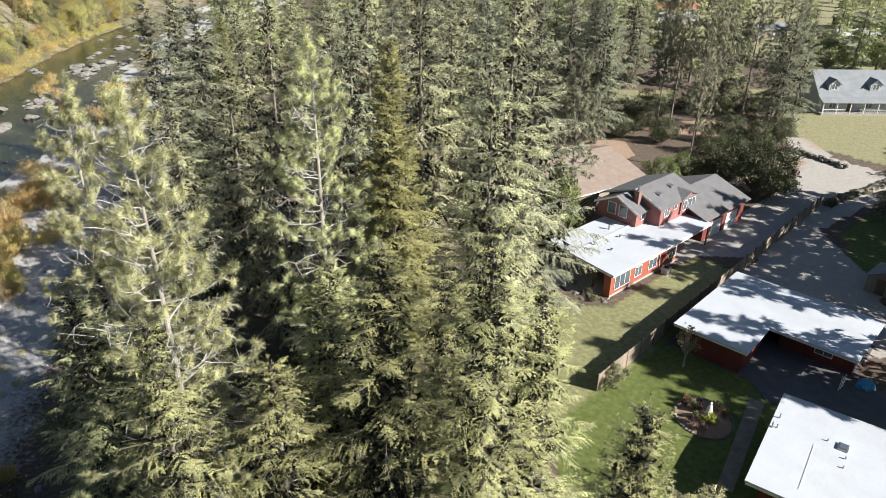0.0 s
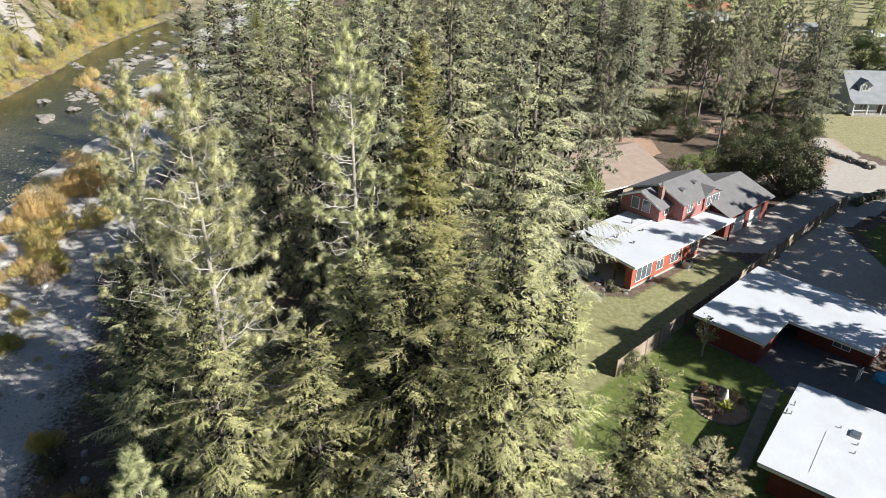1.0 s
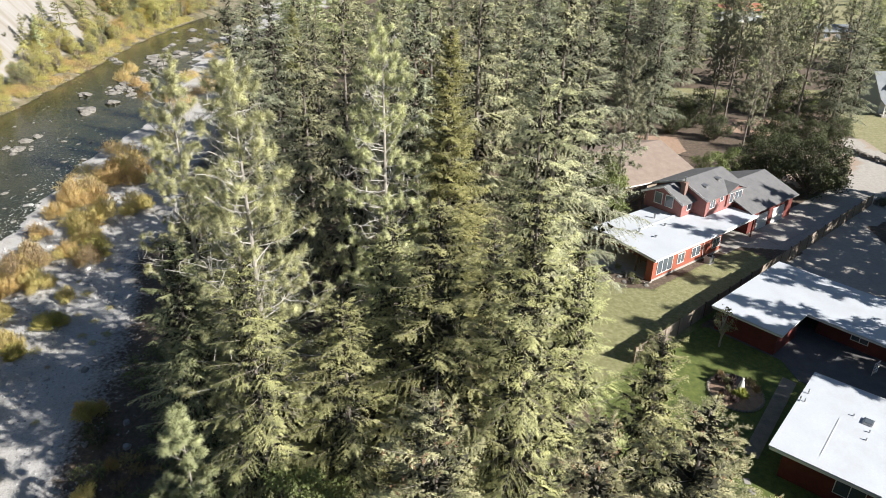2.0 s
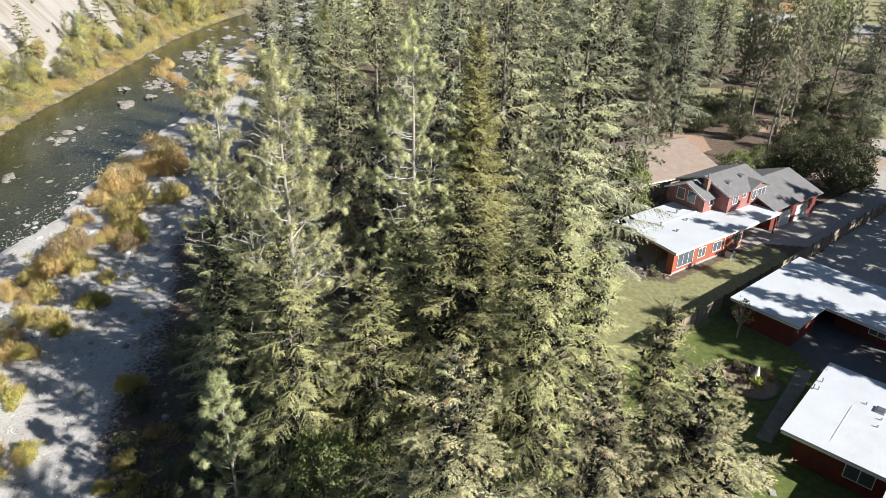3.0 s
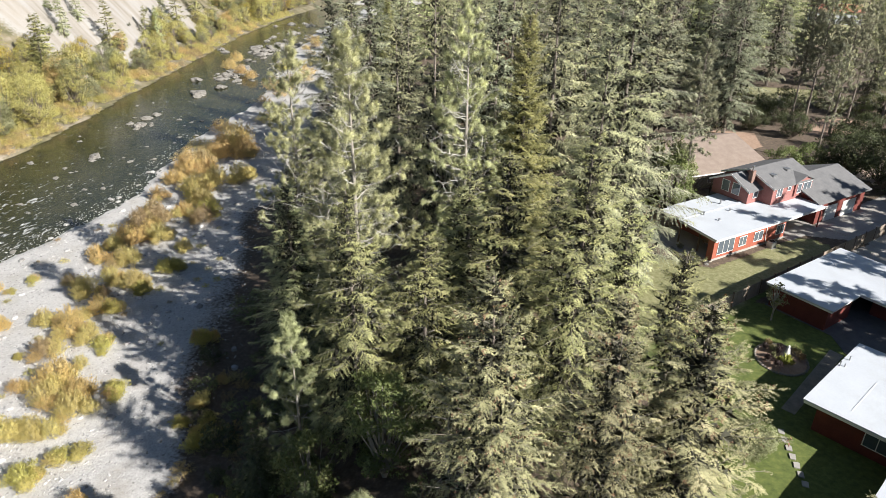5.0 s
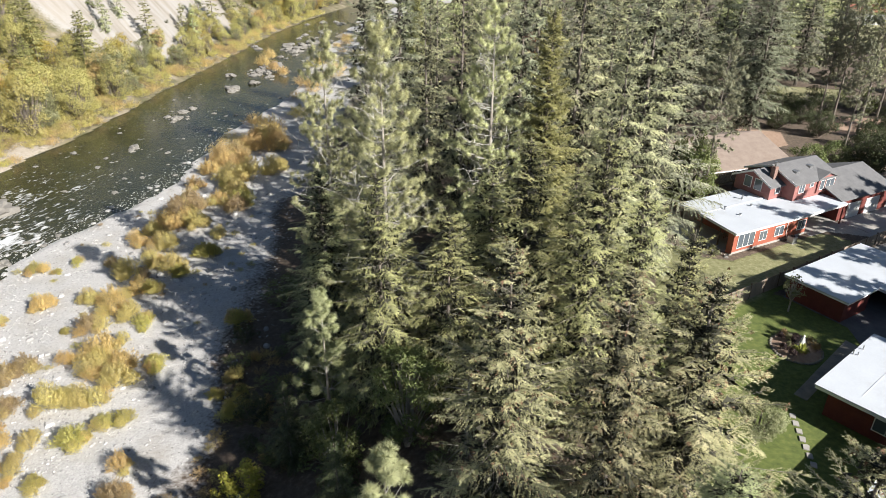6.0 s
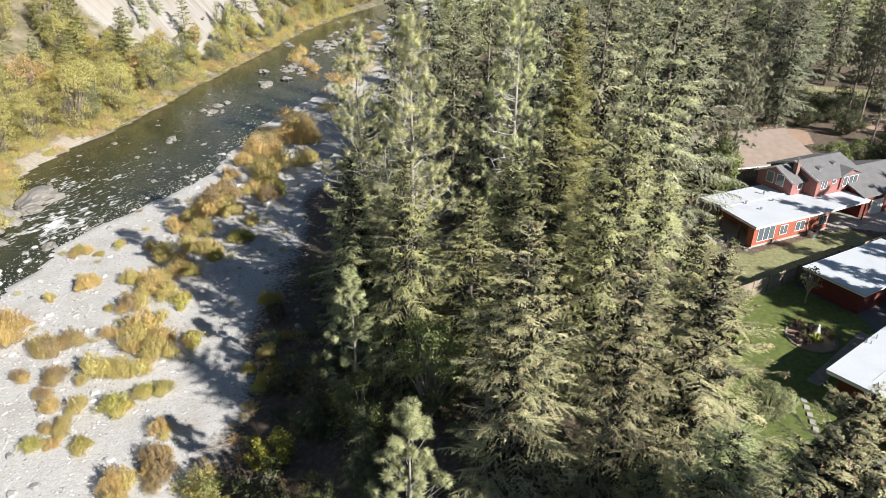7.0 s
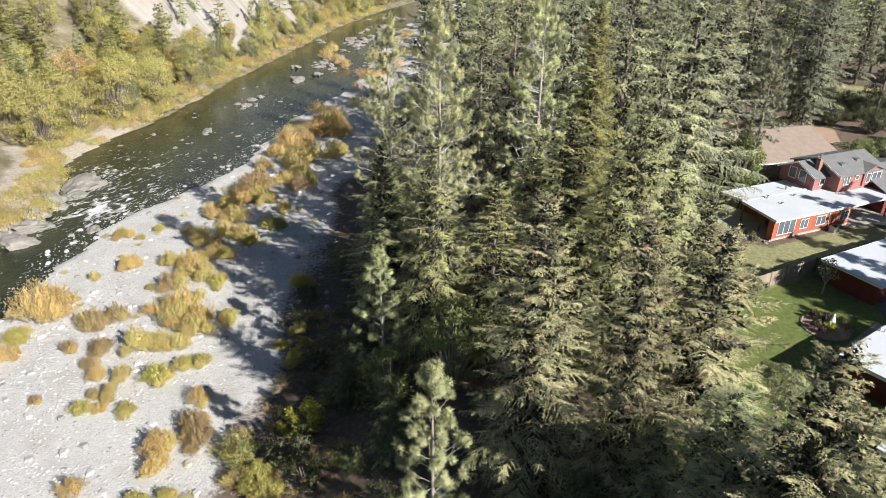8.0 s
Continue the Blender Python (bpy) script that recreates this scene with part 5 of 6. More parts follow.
EDGE = [(-25, 21), (-17.0, 15), (-12, 8), (-8, 12), (-12, 20), (-20, 28), (-22, 50), (-36, 58), (-33, 30)]
for x, y in scatter(34, 30, EDGE, 2.2, taken + [(-21.9, 15.6), (-17.4, 21.6), (-6.4, 5.8)]):
    k = rw.choice((0, 2, 2, 2, 2))
    plant("understorey_shrub", UNDER[k], x, y, rw.uniform(0.4, 1.0), rw.uniform(0, 360), "dark leafy shrub in the shade of the wood's edge", "shrub", "edge shrubs", sink=0.05, parts=("stem_tuft", "foliage"), squeeze=1.1)
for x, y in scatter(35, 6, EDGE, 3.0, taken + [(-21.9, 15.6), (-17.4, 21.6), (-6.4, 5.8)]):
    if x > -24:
        plant("fir_sapling", FIRS_SHADE[0], x, y, rw.uniform(0.14, 0.34), rw.uniform(0, 360), "young fir at the wood's edge, its needles coloured as shaded", "fir tree", "fir saplings", sink=0.05, squeeze=1.3)
plant("madrone", broadleaf(134, 9.5, 2.5, 0.06, 7600, 0.18, EDGE_G, BARK_PALE, 46), -10.6, 20.6, 1.0, 25, "leafy bright green broadleaf tree below the firs", "tree", "understorey", sink=0.1, parts=("stem_tuft", "crown"))
plant("madrone", broadleaf(135, 7.0, 2.2, 0.05, 5000, 0.18, EDGE_G, BARK_PALE, 40), -15.2, 18.0, 1.0, 75, "leafy green broadleaf tree in the shade of the firs", "tree", "understorey", sink=0.1, parts=("stem_tuft", "crown"))
for x, y, s in ((-21.9, 15.6, 1.15), (-22.9, 14.7, 0.75)):
    plant("yellow_shrub", broadleaf(131, 2.5, 1.3, 0.05, 2600, 0.14, LEMON, BARK, 26, stems=3), x, y, s, 15, "bright yellow autumn shrub at the foot of the bank", "shrub", "bank shrubs", sink=0.05, parts=("stem_tuft", "foliage"))

# litter and dry plants in the dappled shade below the bank
for x, y in scatter(36, 70, [(-31, 34), (-28, 18), (-29, 8), (-20, -2), (-12, 0), (-11, 8), (-19, 16), (-26, 36)], 1.0, taken + [(-21.9, 15.6), (-6.4, 5.8)]):
    k = rw.choice((0, 1, 2, 3))
    plant("dry_tuft", SPARSE[k], x, y, rw.uniform(0.25, 0.6), rw.uniform(0, 360), "dry straw-coloured plant in the dappled shade", "shrub", "shade tufts", sink=0.03, parts=("stem_tuft", "foliage"), squeeze=1.2)

# ---- gravel bar ----
ORANGE_SPOTS = [(-59.2, 20.8, 2.58), (-58.5, 24.6, 0.77), (-58.6, 33.4, 1.06), (-48.2, 25.8, 0.88), (-49.6, 34.8, 1.52), (-45.2, 27.5, 1.76), (-44.4, 14.7, 0.97), (-40.8, 11.2, 0.5), (-33.2, 15.4, 1.02), (-32.4, 9.6, 1.22), (-30.9, 7.6, 1.08), (-34.9, 3.0, 0.99), (-55.5, 14.1, 1.12), (-61.0, 92.4, 2.25), (-65.6, 91.5, 2.26), (-65.7, 81.5, 1.6), (-65.8, 77.3, 1.55), (-56.3, 65.7, 1.39), (-58.6, 55.3, 1.72), (-58.6, 49.8, 1.07), (-51.8, 36.8, 1.28), (-58.5, 33.6, 1.13), (-64.6, 96.9, 2.77), (-66.6, 83.3, 2.05), (-63.6, 83.4, 1.77), (-64.1, 70.8, 1.4), (-56.5, 58.0, 1.64), (-60.5, 51.5, 1.0), (-50.1, 39.5, 1.3), (-41.5, 26.2, 1.44), (-30.5, 31.5, 0.6), (-30.9, 27.9, 0.6)]
YELLOW_SPOTS = [(-54.4, 36.2, 1.07), (-60.4, 29.7, 0.69), (-47.4, 34.6, 1.23), (-45.1, 30.5, 0.78), (-40.7, 24.3, 1.42), (-44.4, 24.8, 1.33), (-44.5, 20.0, 1.49), (-42.3, 21.3, 1.15), (-40.6, 21.5, 1.03), (-42.1, 15.5, 0.97), (-41.4, 13.4, 0.78), (-40.8, 12.4, 0.72), (-25.6, 11.4, 1.38), (-58.0, 77.6, 2.03), (-55.6, 80.4, 1.85), (-62.3, 66.3, 1.04), (-58.8, 53.4, 1.19), (-54.8, 57.2, 1.55), (-49.8, 55.5, 1.09), (-54.0, 50.3, 1.38), (-54.1, 42.5, 1.51), (-53.6, 35.8, 0.99), (-50.9, 37.8, 0.93), (-59.3, 73.9, 2.09), (-56.0, 69.7, 1.78), (-50.0, 45.4, 1.43), (-53.3, 45.6, 1.28), (-55.1, 50.4, 1.4), (-30.6, 28.3, 0.9)]
OLIVE_SPOTS = [(-52.2, 30.2, 0.54), (-45.1, 33.7, 1.21), (-39.1, 27.8, 1.11), (-39.0, 16.7, 1.39), (-38.0, 19.3, 0.99), (-36.6, 20.3, 1.0), (-42.0, 10.5, 1.0), (-38.2, 11.9, 0.95), (-22.1, 9.0, 1.48), (-20.7, 7.8, 1.27), (-29.8, 4.2, 0.85), (-28.1, 5.3, 0.77), (-57.6, 16.8, 1.29), (-58.1, 72.0, 1.76), (-53.2, 66.8, 1.85), (-48.4, 44.5, 1.14), (-48.9, 39.8, 1.38), (-66.3, 40.4, 1.16), (-62.8, 43.5, 0.79), (-63.4, 40.9, 0.54), (-35.6, 36.9, 1.35), (-48.4, 49.7, 1.46), (-31.1, 25.4, 0.8), (-28.0, 24.2, 1.2), (-28.8, 26.3, 0.8)]
RUST_SPOTS = [(-51.9, 21.7, 1.45), (-50.8, 23.7, 1.23), (-49.8, 31.0, 1.46), (-47.3, 18.3, 1.14), (-50.8, 17.3, 0.86), (-46.7, 15.9, 0.83), (-42.7, 12.6, 0.62), (-47.0, 10.1, 0.56), (-31.4, 12.6, 1.22), (-29.5, 11.0, 1.22), (-24.0, 8.7, 0.88), (-65.8, 85.4, 2.18), (-58.4, 58.7, 2.12), (-55.3, 48.1, 0.96), (-57.9, 44.1, 0.94), (-52.1, 42.6, 0.91), (-59.5, 62.9, 2.16), (-60.4, 60.6, 1.71), (-52.2, 64.0, 1.67)]
for k, (colour, rows) in enumerate((("yellow", YELLOW_SPOTS), ("orange", ORANGE_SPOTS), ("olive", OLIVE_SPOTS), ("rust-brown", RUST_SPOTS))):
    for x, y, r in rows:
        lab = f"{colour} autumn willow shrub on the gravel bar"
        plant("willow_shrub", WILLOWS[k], x, y, r / 1.3, rw.uniform(0, 360), lab, "shrub", "willow shrubs", sink=0.05, parts=("stem_tuft", "foliage"), squeeze=rw.uniform(0.9, 1.05))
        for _ in range(4 if r > 1.1 else 2):
            a, d = rw.uniform(0, math.tau), r * rw.uniform(0.55, 0.95)
            plant("young_willow", WILLOWS[rw.choice((k, k, 0, 1))], x + d * math.cos(a), y + d * math.sin(a), r / 1.3 * rw.uniform(0.4, 0.75), rw.uniform(0, 360), f"small {colour} willow growing beside a larger shrub", "shrub", "young willows", sink=0.05, parts=("stem_tuft", "foliage"))
for x, y in scatter(41, 45, [(-70, 20), (-60, 12), (-36, 30), (-34, 45), (-50, 66), (-68, 60), (-71, 44)], 1.6, []):
    k = rw.choice((0, 2, 2, 3))
    plant("gravel_tuft", SPARSE[k], x, y, rw.uniform(0.2, 0.42), rw.uniform(0, 360), "small dry tuft growing among the cobbles", "shrub", "gravel tufts", sink=0.03, parts=("stem_tuft", "foliage"), squeeze=1.2)


for _ in range(34):
    y = rw.uniform(76, 215)
    x = float(np.interp(y, BANK_Y_ROWS, BANK_R)) + rw.uniform(1.5, 12)
    k = rw.choice((0, 1, 1, 2))
    plant("willow_shrub", SPARSE[k], x, y, rw.uniform(1.0, 1.9), rw.uniform(0, 360), "autumn willow shrub on the upstream gravel", "shrub", "willow shrubs", sink=0.05, parts=("stem_tuft", "foliage"), squeeze=1.15)


def rock_mesh(seed, sub, rough, flat=0.7):
    bm = bmesh.new()
    bmesh.ops.create_icosphere(bm, subdivisions=sub, radius=1)
    for v in bm.verts:
        d = noise.noise(v.co * 1.1 + Vector((seed * 7.3, 0, 0))) * rough + noise.noise(v.co * 2.7 + Vector((0, seed * 3.1, 0))) * rough * 0.5
        v.co *= 1 + d
        v.co.z *= flat
    me = bpy.data.meshes.new("boulder")
    bm.to_mesh(me)
    bm.free()
    me.materials.append(ROCK)
    return me


ROCKS = [rock_mesh(i, 3, 0.55, 0.62) for i in range(5)]


def boulder(x, y, r, z=None, stretch=1.0, label="pale grey boulder standing in the shallow river", group="river boulders"):
    ob = tagged(new("boulder", ROCKS[rw.randrange(5)]), label, "rock", group)
    zz = (max(float(land(x, y)), WATER - 0.1) if z is None else z) + r * 0.12
    ob.matrix_world = pose(x, y, zz, rw.uniform(-8, 8), rw.uniform(-8, 8), rw.uniform(0, 360)) @ Matrix.Diagonal((r * stretch, r, r * 0.8, 1))


for x, y, r, s in ((-88.1, 85.6, 1.0, 1.3), (-96.2, 133.3, 1.9, 1.2), (-94.8, 130.5, 1.0, 1.0), (-93.0, 105.7, 1.2, 1.4), (-94.7, 110.5, 1.0, 1.2), (-94.4, 113.7, 0.9, 1.0), (-95.7, 106.2, 0.8, 1.2), (-92.0, 103.0, 0.6, 1.0), (-86.9, 52.4, 2.6, 1.5), (-84.6, 49.2, 1.4, 1.4), (-85.6, 45.6, 2.2, 1.5), (-81.0, 38.0, 2.0, 1.5), (-83.5, 41.0, 2.2, 1.4), (-77.8, 33.8, 1.8, 1.5), (-84.0, 33.0, 2.6, 1.4), (-72.2, 41.0, 1.0, 1.2), (-20.9, 9.8, 0.5, 1.2), (-19.3, 9.3, 0.4, 1.0)):
    boulder(x, y, r, None, s)
rb = random.Random(8)
for _ in range(60):
    y = rb.uniform(140, 230)
    t = rb.random()
    x = np.interp(y, RIVER_Y, RIVER_L) * (1 - t) + np.interp(y, BANK_Y_ROWS, BANK_R) * t
    if 0.35 < t < 1.0:
        boulder(float(x), y, 0.5 + 1.1 * rb.random() ** 2, None, rb.uniform(1, 1.5), "grey boulder in the rocky upstream riffle", "upstream boulders")
for _ in range(90):
    y = 44 + 90 * rb.random() ** 1.6
    t = 1 - 0.9 * rb.random() ** 1.5
    x = np.interp(y, RIVER_Y, RIVER_L) * (1 - t) + np.interp(y, BANK_Y_ROWS, BANK_R) * t
    boulder(float(x), y, 0.15 + 0.4 * rb.random() ** 2, None, rb.uniform(1, 1.6), "small rock breaking the river surface", "river stones")
for cx, cy, n, spread in ((-108.3, 196.2, 12, 3.5), (-106.2, 205, 10, 3.5), (-108, 186.7, 8, 3), (-100.7, 152.4, 6, 2.2), (-100.7, 159.6, 5, 2.2), (-121.6, 246, 8, 4), (-120.9, 189.5, 3, 2)):
    for _ in range(n):
        boulder(cx + rb.gauss(0, spread), cy + rb.gauss(0, spread * 1.3), 0.5 + 1.3 * rb.random() ** 2, None, rb.uniform(1, 1.6), "pale boulder in the rocky river island", "island boulders")
# rocks and willows of the upstream island
for x, y, r in ((-103, 161, 2.4), (-97, 156, 2.0), (-92, 152, 1.8), (-107, 172, 2.2)):
    plant("willow_shrub", WILLOWS[1], x, y, r / 1.5, rw.uniform(0, 360), "orange willow on the rocky river island", "shrub", "willow shrubs", sink=-0.4, parts=("stem_tuft", "foliage"))


def cobbles():
    """Loose stones of the gravel bar and the river's shallow edge, joined."""
    r = np.random.default_rng(77)
    n = 13000
    y = -5 + 115 * r.beta(1.0, 1.7, n)
    t = r.beta(1.2, 1.6, n)
    a, b = np.interp(y, BANK_Y_ROWS, BANK_R) - 3.5, np.interp(y, TOE_Y, TOE_X) - 1
    x = a + (b - a) * t
    size = 0.06 + 0.15 * r.beta(1.1, 5, n) + 0.3 * (r.random(n) < 0.015)
    z = np.maximum(land(x, y), WATER - 0.03)
    base = np.array([(math.cos(k * math.tau / 6), math.sin(k * math.tau / 6), 0.0) for k in range(6)])
    top = base * 0.6 + [0, 0, 0.55]
    turn = r.uniform(0, math.tau, n)
    c, s = np.cos(turn), np.sin(turn)

    def put(p):
        jit = 1 + r.uniform(-0.25, 0.25, (n, len(p)))
        px = p[None, :, 0] * jit * 1.3
        py = p[None, :, 1] * jit
        q = np.stack([px * c[:, None] - py * s[:, None], px * s[:, None] + py * c[:, None], np.broadcast_to(p[None, :, 2], px.shape)], -1)
        return q * size[:, None, None] + np.stack([x, y, z], -1)[:, None]

    lo, hi = put(base - [0, 0, 0.15]), put(top)
    v = np.concatenate([lo, hi], 1).reshape(-1, 3)
    faces = []
    for i in range(n):
        o = i * 12
        faces += [(o + k, o + (k + 1) % 6, o + 6 + (k + 1) % 6, o + 6 + k) for k in range(6)]
        faces.append(tuple(range(o + 6, o + 12)))
    m, nt, bsdf, _ = nodes_of("cobble_stone")
    geo = nt.nodes.new("ShaderNodeNewGeometry")
    col = ramp_node(nt, geo.outputs["Random Per Island"], [(0.0, (0.20, 0.195, 0.185)), (0.5, (0.36, 0.355, 0.345)), (1.0, (0.50, 0.49, 0.475))]).outputs[0]
    nt.links.new(col, bsdf.inputs["Base Color"])
    bsdf.inputs["Roughness"].default_value = 0.85
    me = mesh_from("cobbles", v.tolist(), faces, m)
    tagged(new("cobbles", me), "pale grey cobbles strewn over the gravel bar", "stones", kind="stuff")


cobbles()

# ---- far bank ----
rf = random.Random(17)


def bank_spot(y, d):
    return float(np.interp(y, RIVER_Y, RIVER_L)) - d, y


for _ in range(760):
    y = rf.uniform(30, 300)
    d = (6 if y < 62 else 4) + 80 * rf.random() ** 1.25
    x, y = bank_spot(y, d)
    if 124 < y < 240 and d > 17 and rf.random() < 0.95:
        continue
    if y < 60 and d < 16:
        continue
    if d > 16 and rf.random() < 0.62:
        plant("douglas_fir", FIRS_BANK[rf.choice((0, 0, 1, 1, 2))], x, y, rf.uniform(0.32, 0.66), rf.uniform(0, 360), "conifer on the hillside across the river", "fir tree", "far bank trees", squeeze=1.15)
    else:
        k = rf.choice((0, 0, 0, 0, 0, 1, 1, 1, 1, 1, 3, 3, 3, 3, 2, 4) if y > 62 else (0, 0, 1, 1, 3, 2)) if d < 30 else rf.choice((0, 1))
        lab = ("leafy green tree on the far river bank", "leafy green tree on the far river bank", "tree with bright yellow leaves on the far bank", "pale grey-green tree on the far bank", "orange-leaved tree on the far bank")[k]
        plant("bank_tree", BANKS[k], x, y, rf.uniform(0.8, 1.4) * (0.6 if 116 < y < 240 else 1.0), rf.uniform(0, 360), lab, "tree", "far bank trees")
for x, y, s, k in ((-113.0, 84.0, 1.25, 2), (-114.0, 91.5, 1.15, 4), (-124.2, 91.8, 1.0, 2), (-119.9, 71.4, 0.9, 2), (-126.0, 101.0, 0.9, 4), (-127.0, 130.0, 0.9, 2), (-117.0, 112.0, 0.9, 4), (-131.0, 121.0, 0.9, 2)):
    plant("bank_tree", BANKS[k], x, y, s, rf.uniform(0, 360), "tree with bright yellow leaves on the far bank" if k == 2 else "orange-leaved tree on the far bank", "tree", "far bank trees")
for x, y, s in ((-135.0, 175.0, 0.5), (-136.0, 138.0, 0.45), (-141.0, 150.0, 0.4)):
    plant("douglas_fir", FIRS_BANK[2], x, y, s, rf.uniform(0, 360), "small dark fir below the bare slope", "fir tree", "far bank trees")
for _ in range(330):
    y = 34 + 236 * rf.random() ** 1.2
    x, y = bank_spot(y, rf.uniform(0.3, 7))
    k = rf.choice((2, 2, 2, 0, 3, 1))
    plant("bank_shrub", SPARSE[k], x, y, rf.uniform(0.6, 1.5), rf.uniform(0, 360), "dry willow shrub along the far water's edge", "shrub", "far bank shrubs", sink=0.05, parts=("stem_tuft", "foliage"), squeeze=1.2)
for _ in range(40):
    y = rf.uniform(112, 250)
    x, y = bank_spot(y, rf.uniform(18, 70))
    plant("slope_shrub", UNDER[rf.randrange(2)], x, y, rf.uniform(0.4, 1.0), rf.uniform(0, 360), "low shrub clinging to the bare slope", "shrub", "slope shrubs", sink=0.05, parts=("stem_tuft", "foliage"))


# ---- garden and yards ----
def slab(name, pts, top, mat, label, category):
    ob = part(name, prism(pts, GROUND - 0.1, top), mat, None)
    return tagged(ob, label, category, kind="structure")


slab("pavement", [(24.7, 45.2), (18.6, 35.2), (19.5, 34.6), (25.6, 44.4)], GROUND + 0.05, STONE, "narrow dark concrete walk along the white-roofed house", "path")
slab("pavement", [(25.2, 49.0), (25.9, 44.8), (33.0, 40.2), (37.5, 45.5), (28.8, 52.2)], GROUND + 0.045, ASPHALT, "dark paved court between house and carport", "pavement")
slab("pavement", [(8.5, 66.2), (12.2, 62.6), (14.6, 62.9), (13.5, 65.2), (10.5, 69.2)], GROUND + 0.05, CONCRETE, "pale patio beside the porch of the red house", "patio")
for k in range(7):
    c = Vector((18.05 + 0.09 * k, 32.2 - 0.9 * k))
    pts = [(c.x + px * rw.uniform(0.85, 1.1), c.y + py * rw.uniform(0.85, 1.1)) for px, py in ((0.2, -0.3), (0.24, 0.25), (0.15, 0.33), (-0.2, 0.3), (-0.23, -0.26))]
    ob = part("stepping_stone", prism(pts, GROUND - 0.05, GROUND + 0.06), CONCRETE, None)
    tagged(ob, "pale flat stepping stone set in the lawn", "stone", "stepping stones")


def garden_bed():
    h = thing("garden_bed", pose(19.95, 42.45, GROUND) @ Matrix.Diagonal((0.84, 0.84, 1, 1)), "round mulched garden bed edged with small stones", "garden bed")
    bm = bmesh.new()
    n = 40
    rim = [bm.verts.new((2.55 * math.cos(k * math.tau / n) * (1 + 0.05 * math.sin(3 * k)), 2.85 * math.sin(k * math.tau / n) * (1 + 0.04 * math.cos(2 * k)), 0.03)) for k in range(n)]
    mid = [bm.verts.new((v.co.x * 0.55, v.co.y * 0.55, 0.22 + 0.05 * math.sin(k))) for k, v in enumerate(rim)]
    cen = bm.verts.new((0, 0, 0.30))
    for k in range(n):
        j = (k + 1) % n
        bm.faces.new((rim[k], rim[j], mid[j], mid[k]))
        bm.faces.new((mid[k], mid[j], cen))
    low = [bm.verts.new((v.co.x, v.co.y, -0.1)) for v in rim]
    for k in range(n):
        j = (k + 1) % n
        bm.faces.new((low[k], low[j], rim[j], rim[k]))
    part("mulch", bm, MULCH, h)
    me = rock_mesh(31, 1, 0.4, 0.7)
    me.materials[0] = STONE
    for k in range(52):
        a = k * math.tau / 52
        st = new("edging_stone", me)
        st.parent = h
        st.matrix_local = pose(2.62 * math.cos(a), 2.92 * math.sin(a), 0.06, 0, 0, rw.uniform(0, 360)) @ Matrix.Diagonal((0.2, 0.15, rw.uniform(0.12, 0.2), 1))


garden_bed()


def statue():
    bm = bmesh.new()
    rings = [(0.0, 0.22), (0.08, 0.22), (0.10, 0.16), (0.3, 0.17), (0.55, 0.13), (0.75, 0.10), (0.85, 0.055), (0.95, 0.075), (1.05, 0.045), (1.08, 0.0)]
    prev = None
    for z, r in rings:
        cur = [bm.verts.new((r * math.cos(k * math.tau / 12), r * 0.8 * math.sin(k * math.tau / 12), z)) for k in range(12)]
        if prev:
            for k in range(12):
                bm.faces.new((prev[k], prev[(k + 1) % 12], cur[(k + 1) % 12], cur[k]))
        else:
            bm.faces.new(cur[::-1])
        prev = cur
    bmesh.ops.remove_doubles(bm, verts=bm.verts, dist=0.001)
    ob = part("garden_statue", bm, WHITE_TRIM, None)
    ob.matrix_world = pose(20.35, 42.55, GROUND + 0.25) @ Matrix.Diagonal((1.6, 1.6, 1.2, 1))
    tagged(ob, "small white garden statue standing in the mulch bed", "statue")


statue()


def tuft(name, x, y, r, mat, label, z=0.18, stems=60, size=0.16, tall=0.7):
    kit = willow(int(x * 31 + y * 7) % 997, tall, r, stems, 8, size, mat)
    ob = thing(name, pose(x, y, GROUND + z), label, "plant", "bed plants")
    part_mesh("stem_tuft", kit[0], ob)["kind"] = "stuff"
    part_mesh("foliage", kit[1], ob)


GRASS_TUFT = foliage("bright_grass_blades", (0.245, 0.274, 0.058), (0.403, 0.418, 0.108), (0.475, 0.475, 0.173))
DARK_PLANT = foliage("dark_purple_leaves", (0.036, 0.025, 0.025), (0.079, 0.050, 0.050), (0.144, 0.072, 0.094))
tuft("grass_clump", 20.15, 41.75, 0.6, GRASS_TUFT, "bright yellow-green clump of ornamental grass", size=0.3, tall=0.6)
for x, y, r in ((18.7, 41.6, 0.45), (19.3, 40.9, 0.4), (19.7, 43.1, 0.35), (20.0, 43.8, 0.35), (18.7, 43.6, 0.3)):
    tuft("bed_plant", x, y, r, DARK_PLANT, "dark purple-leaved plant in the mulch bed")
for x, y, r in ((21.3, 43.4, 0.55), (19.1, 44.2, 0.35), (21.6, 42.5, 0.4)):
    tuft("bed_plant", x, y, r, WILLOW_R, "rusty autumn plant in the mulch bed")
for x, y, r in ((19.4, 43.4, 0.35), (19.2, 42.2, 0.3)):
    tuft("bed_plant", x, y, r, OLIVE, "grey-green plant in the mulch bed")
plant("fence_shrub", broadleaf(141, 1.9, 1.15, 0.05, 2600, 0.13, OLIVE, BARK, 30, stems=3), 13.6, 46.6, 1.0, 30, "pale green rounded shrub against the fence", "shrub", "garden shrubs", sink=0.02, parts=("stem_tuft", "foliage"))
plant("young_tree", broadleaf(142, 3.4, 0.8, 0.45, 340, 0.14, OLIVE, BARK_PALE, 26), 20.3, 49.3, 1.35, 30, "thin young tree with sparse leaves by the carport", "tree", "garden trees")


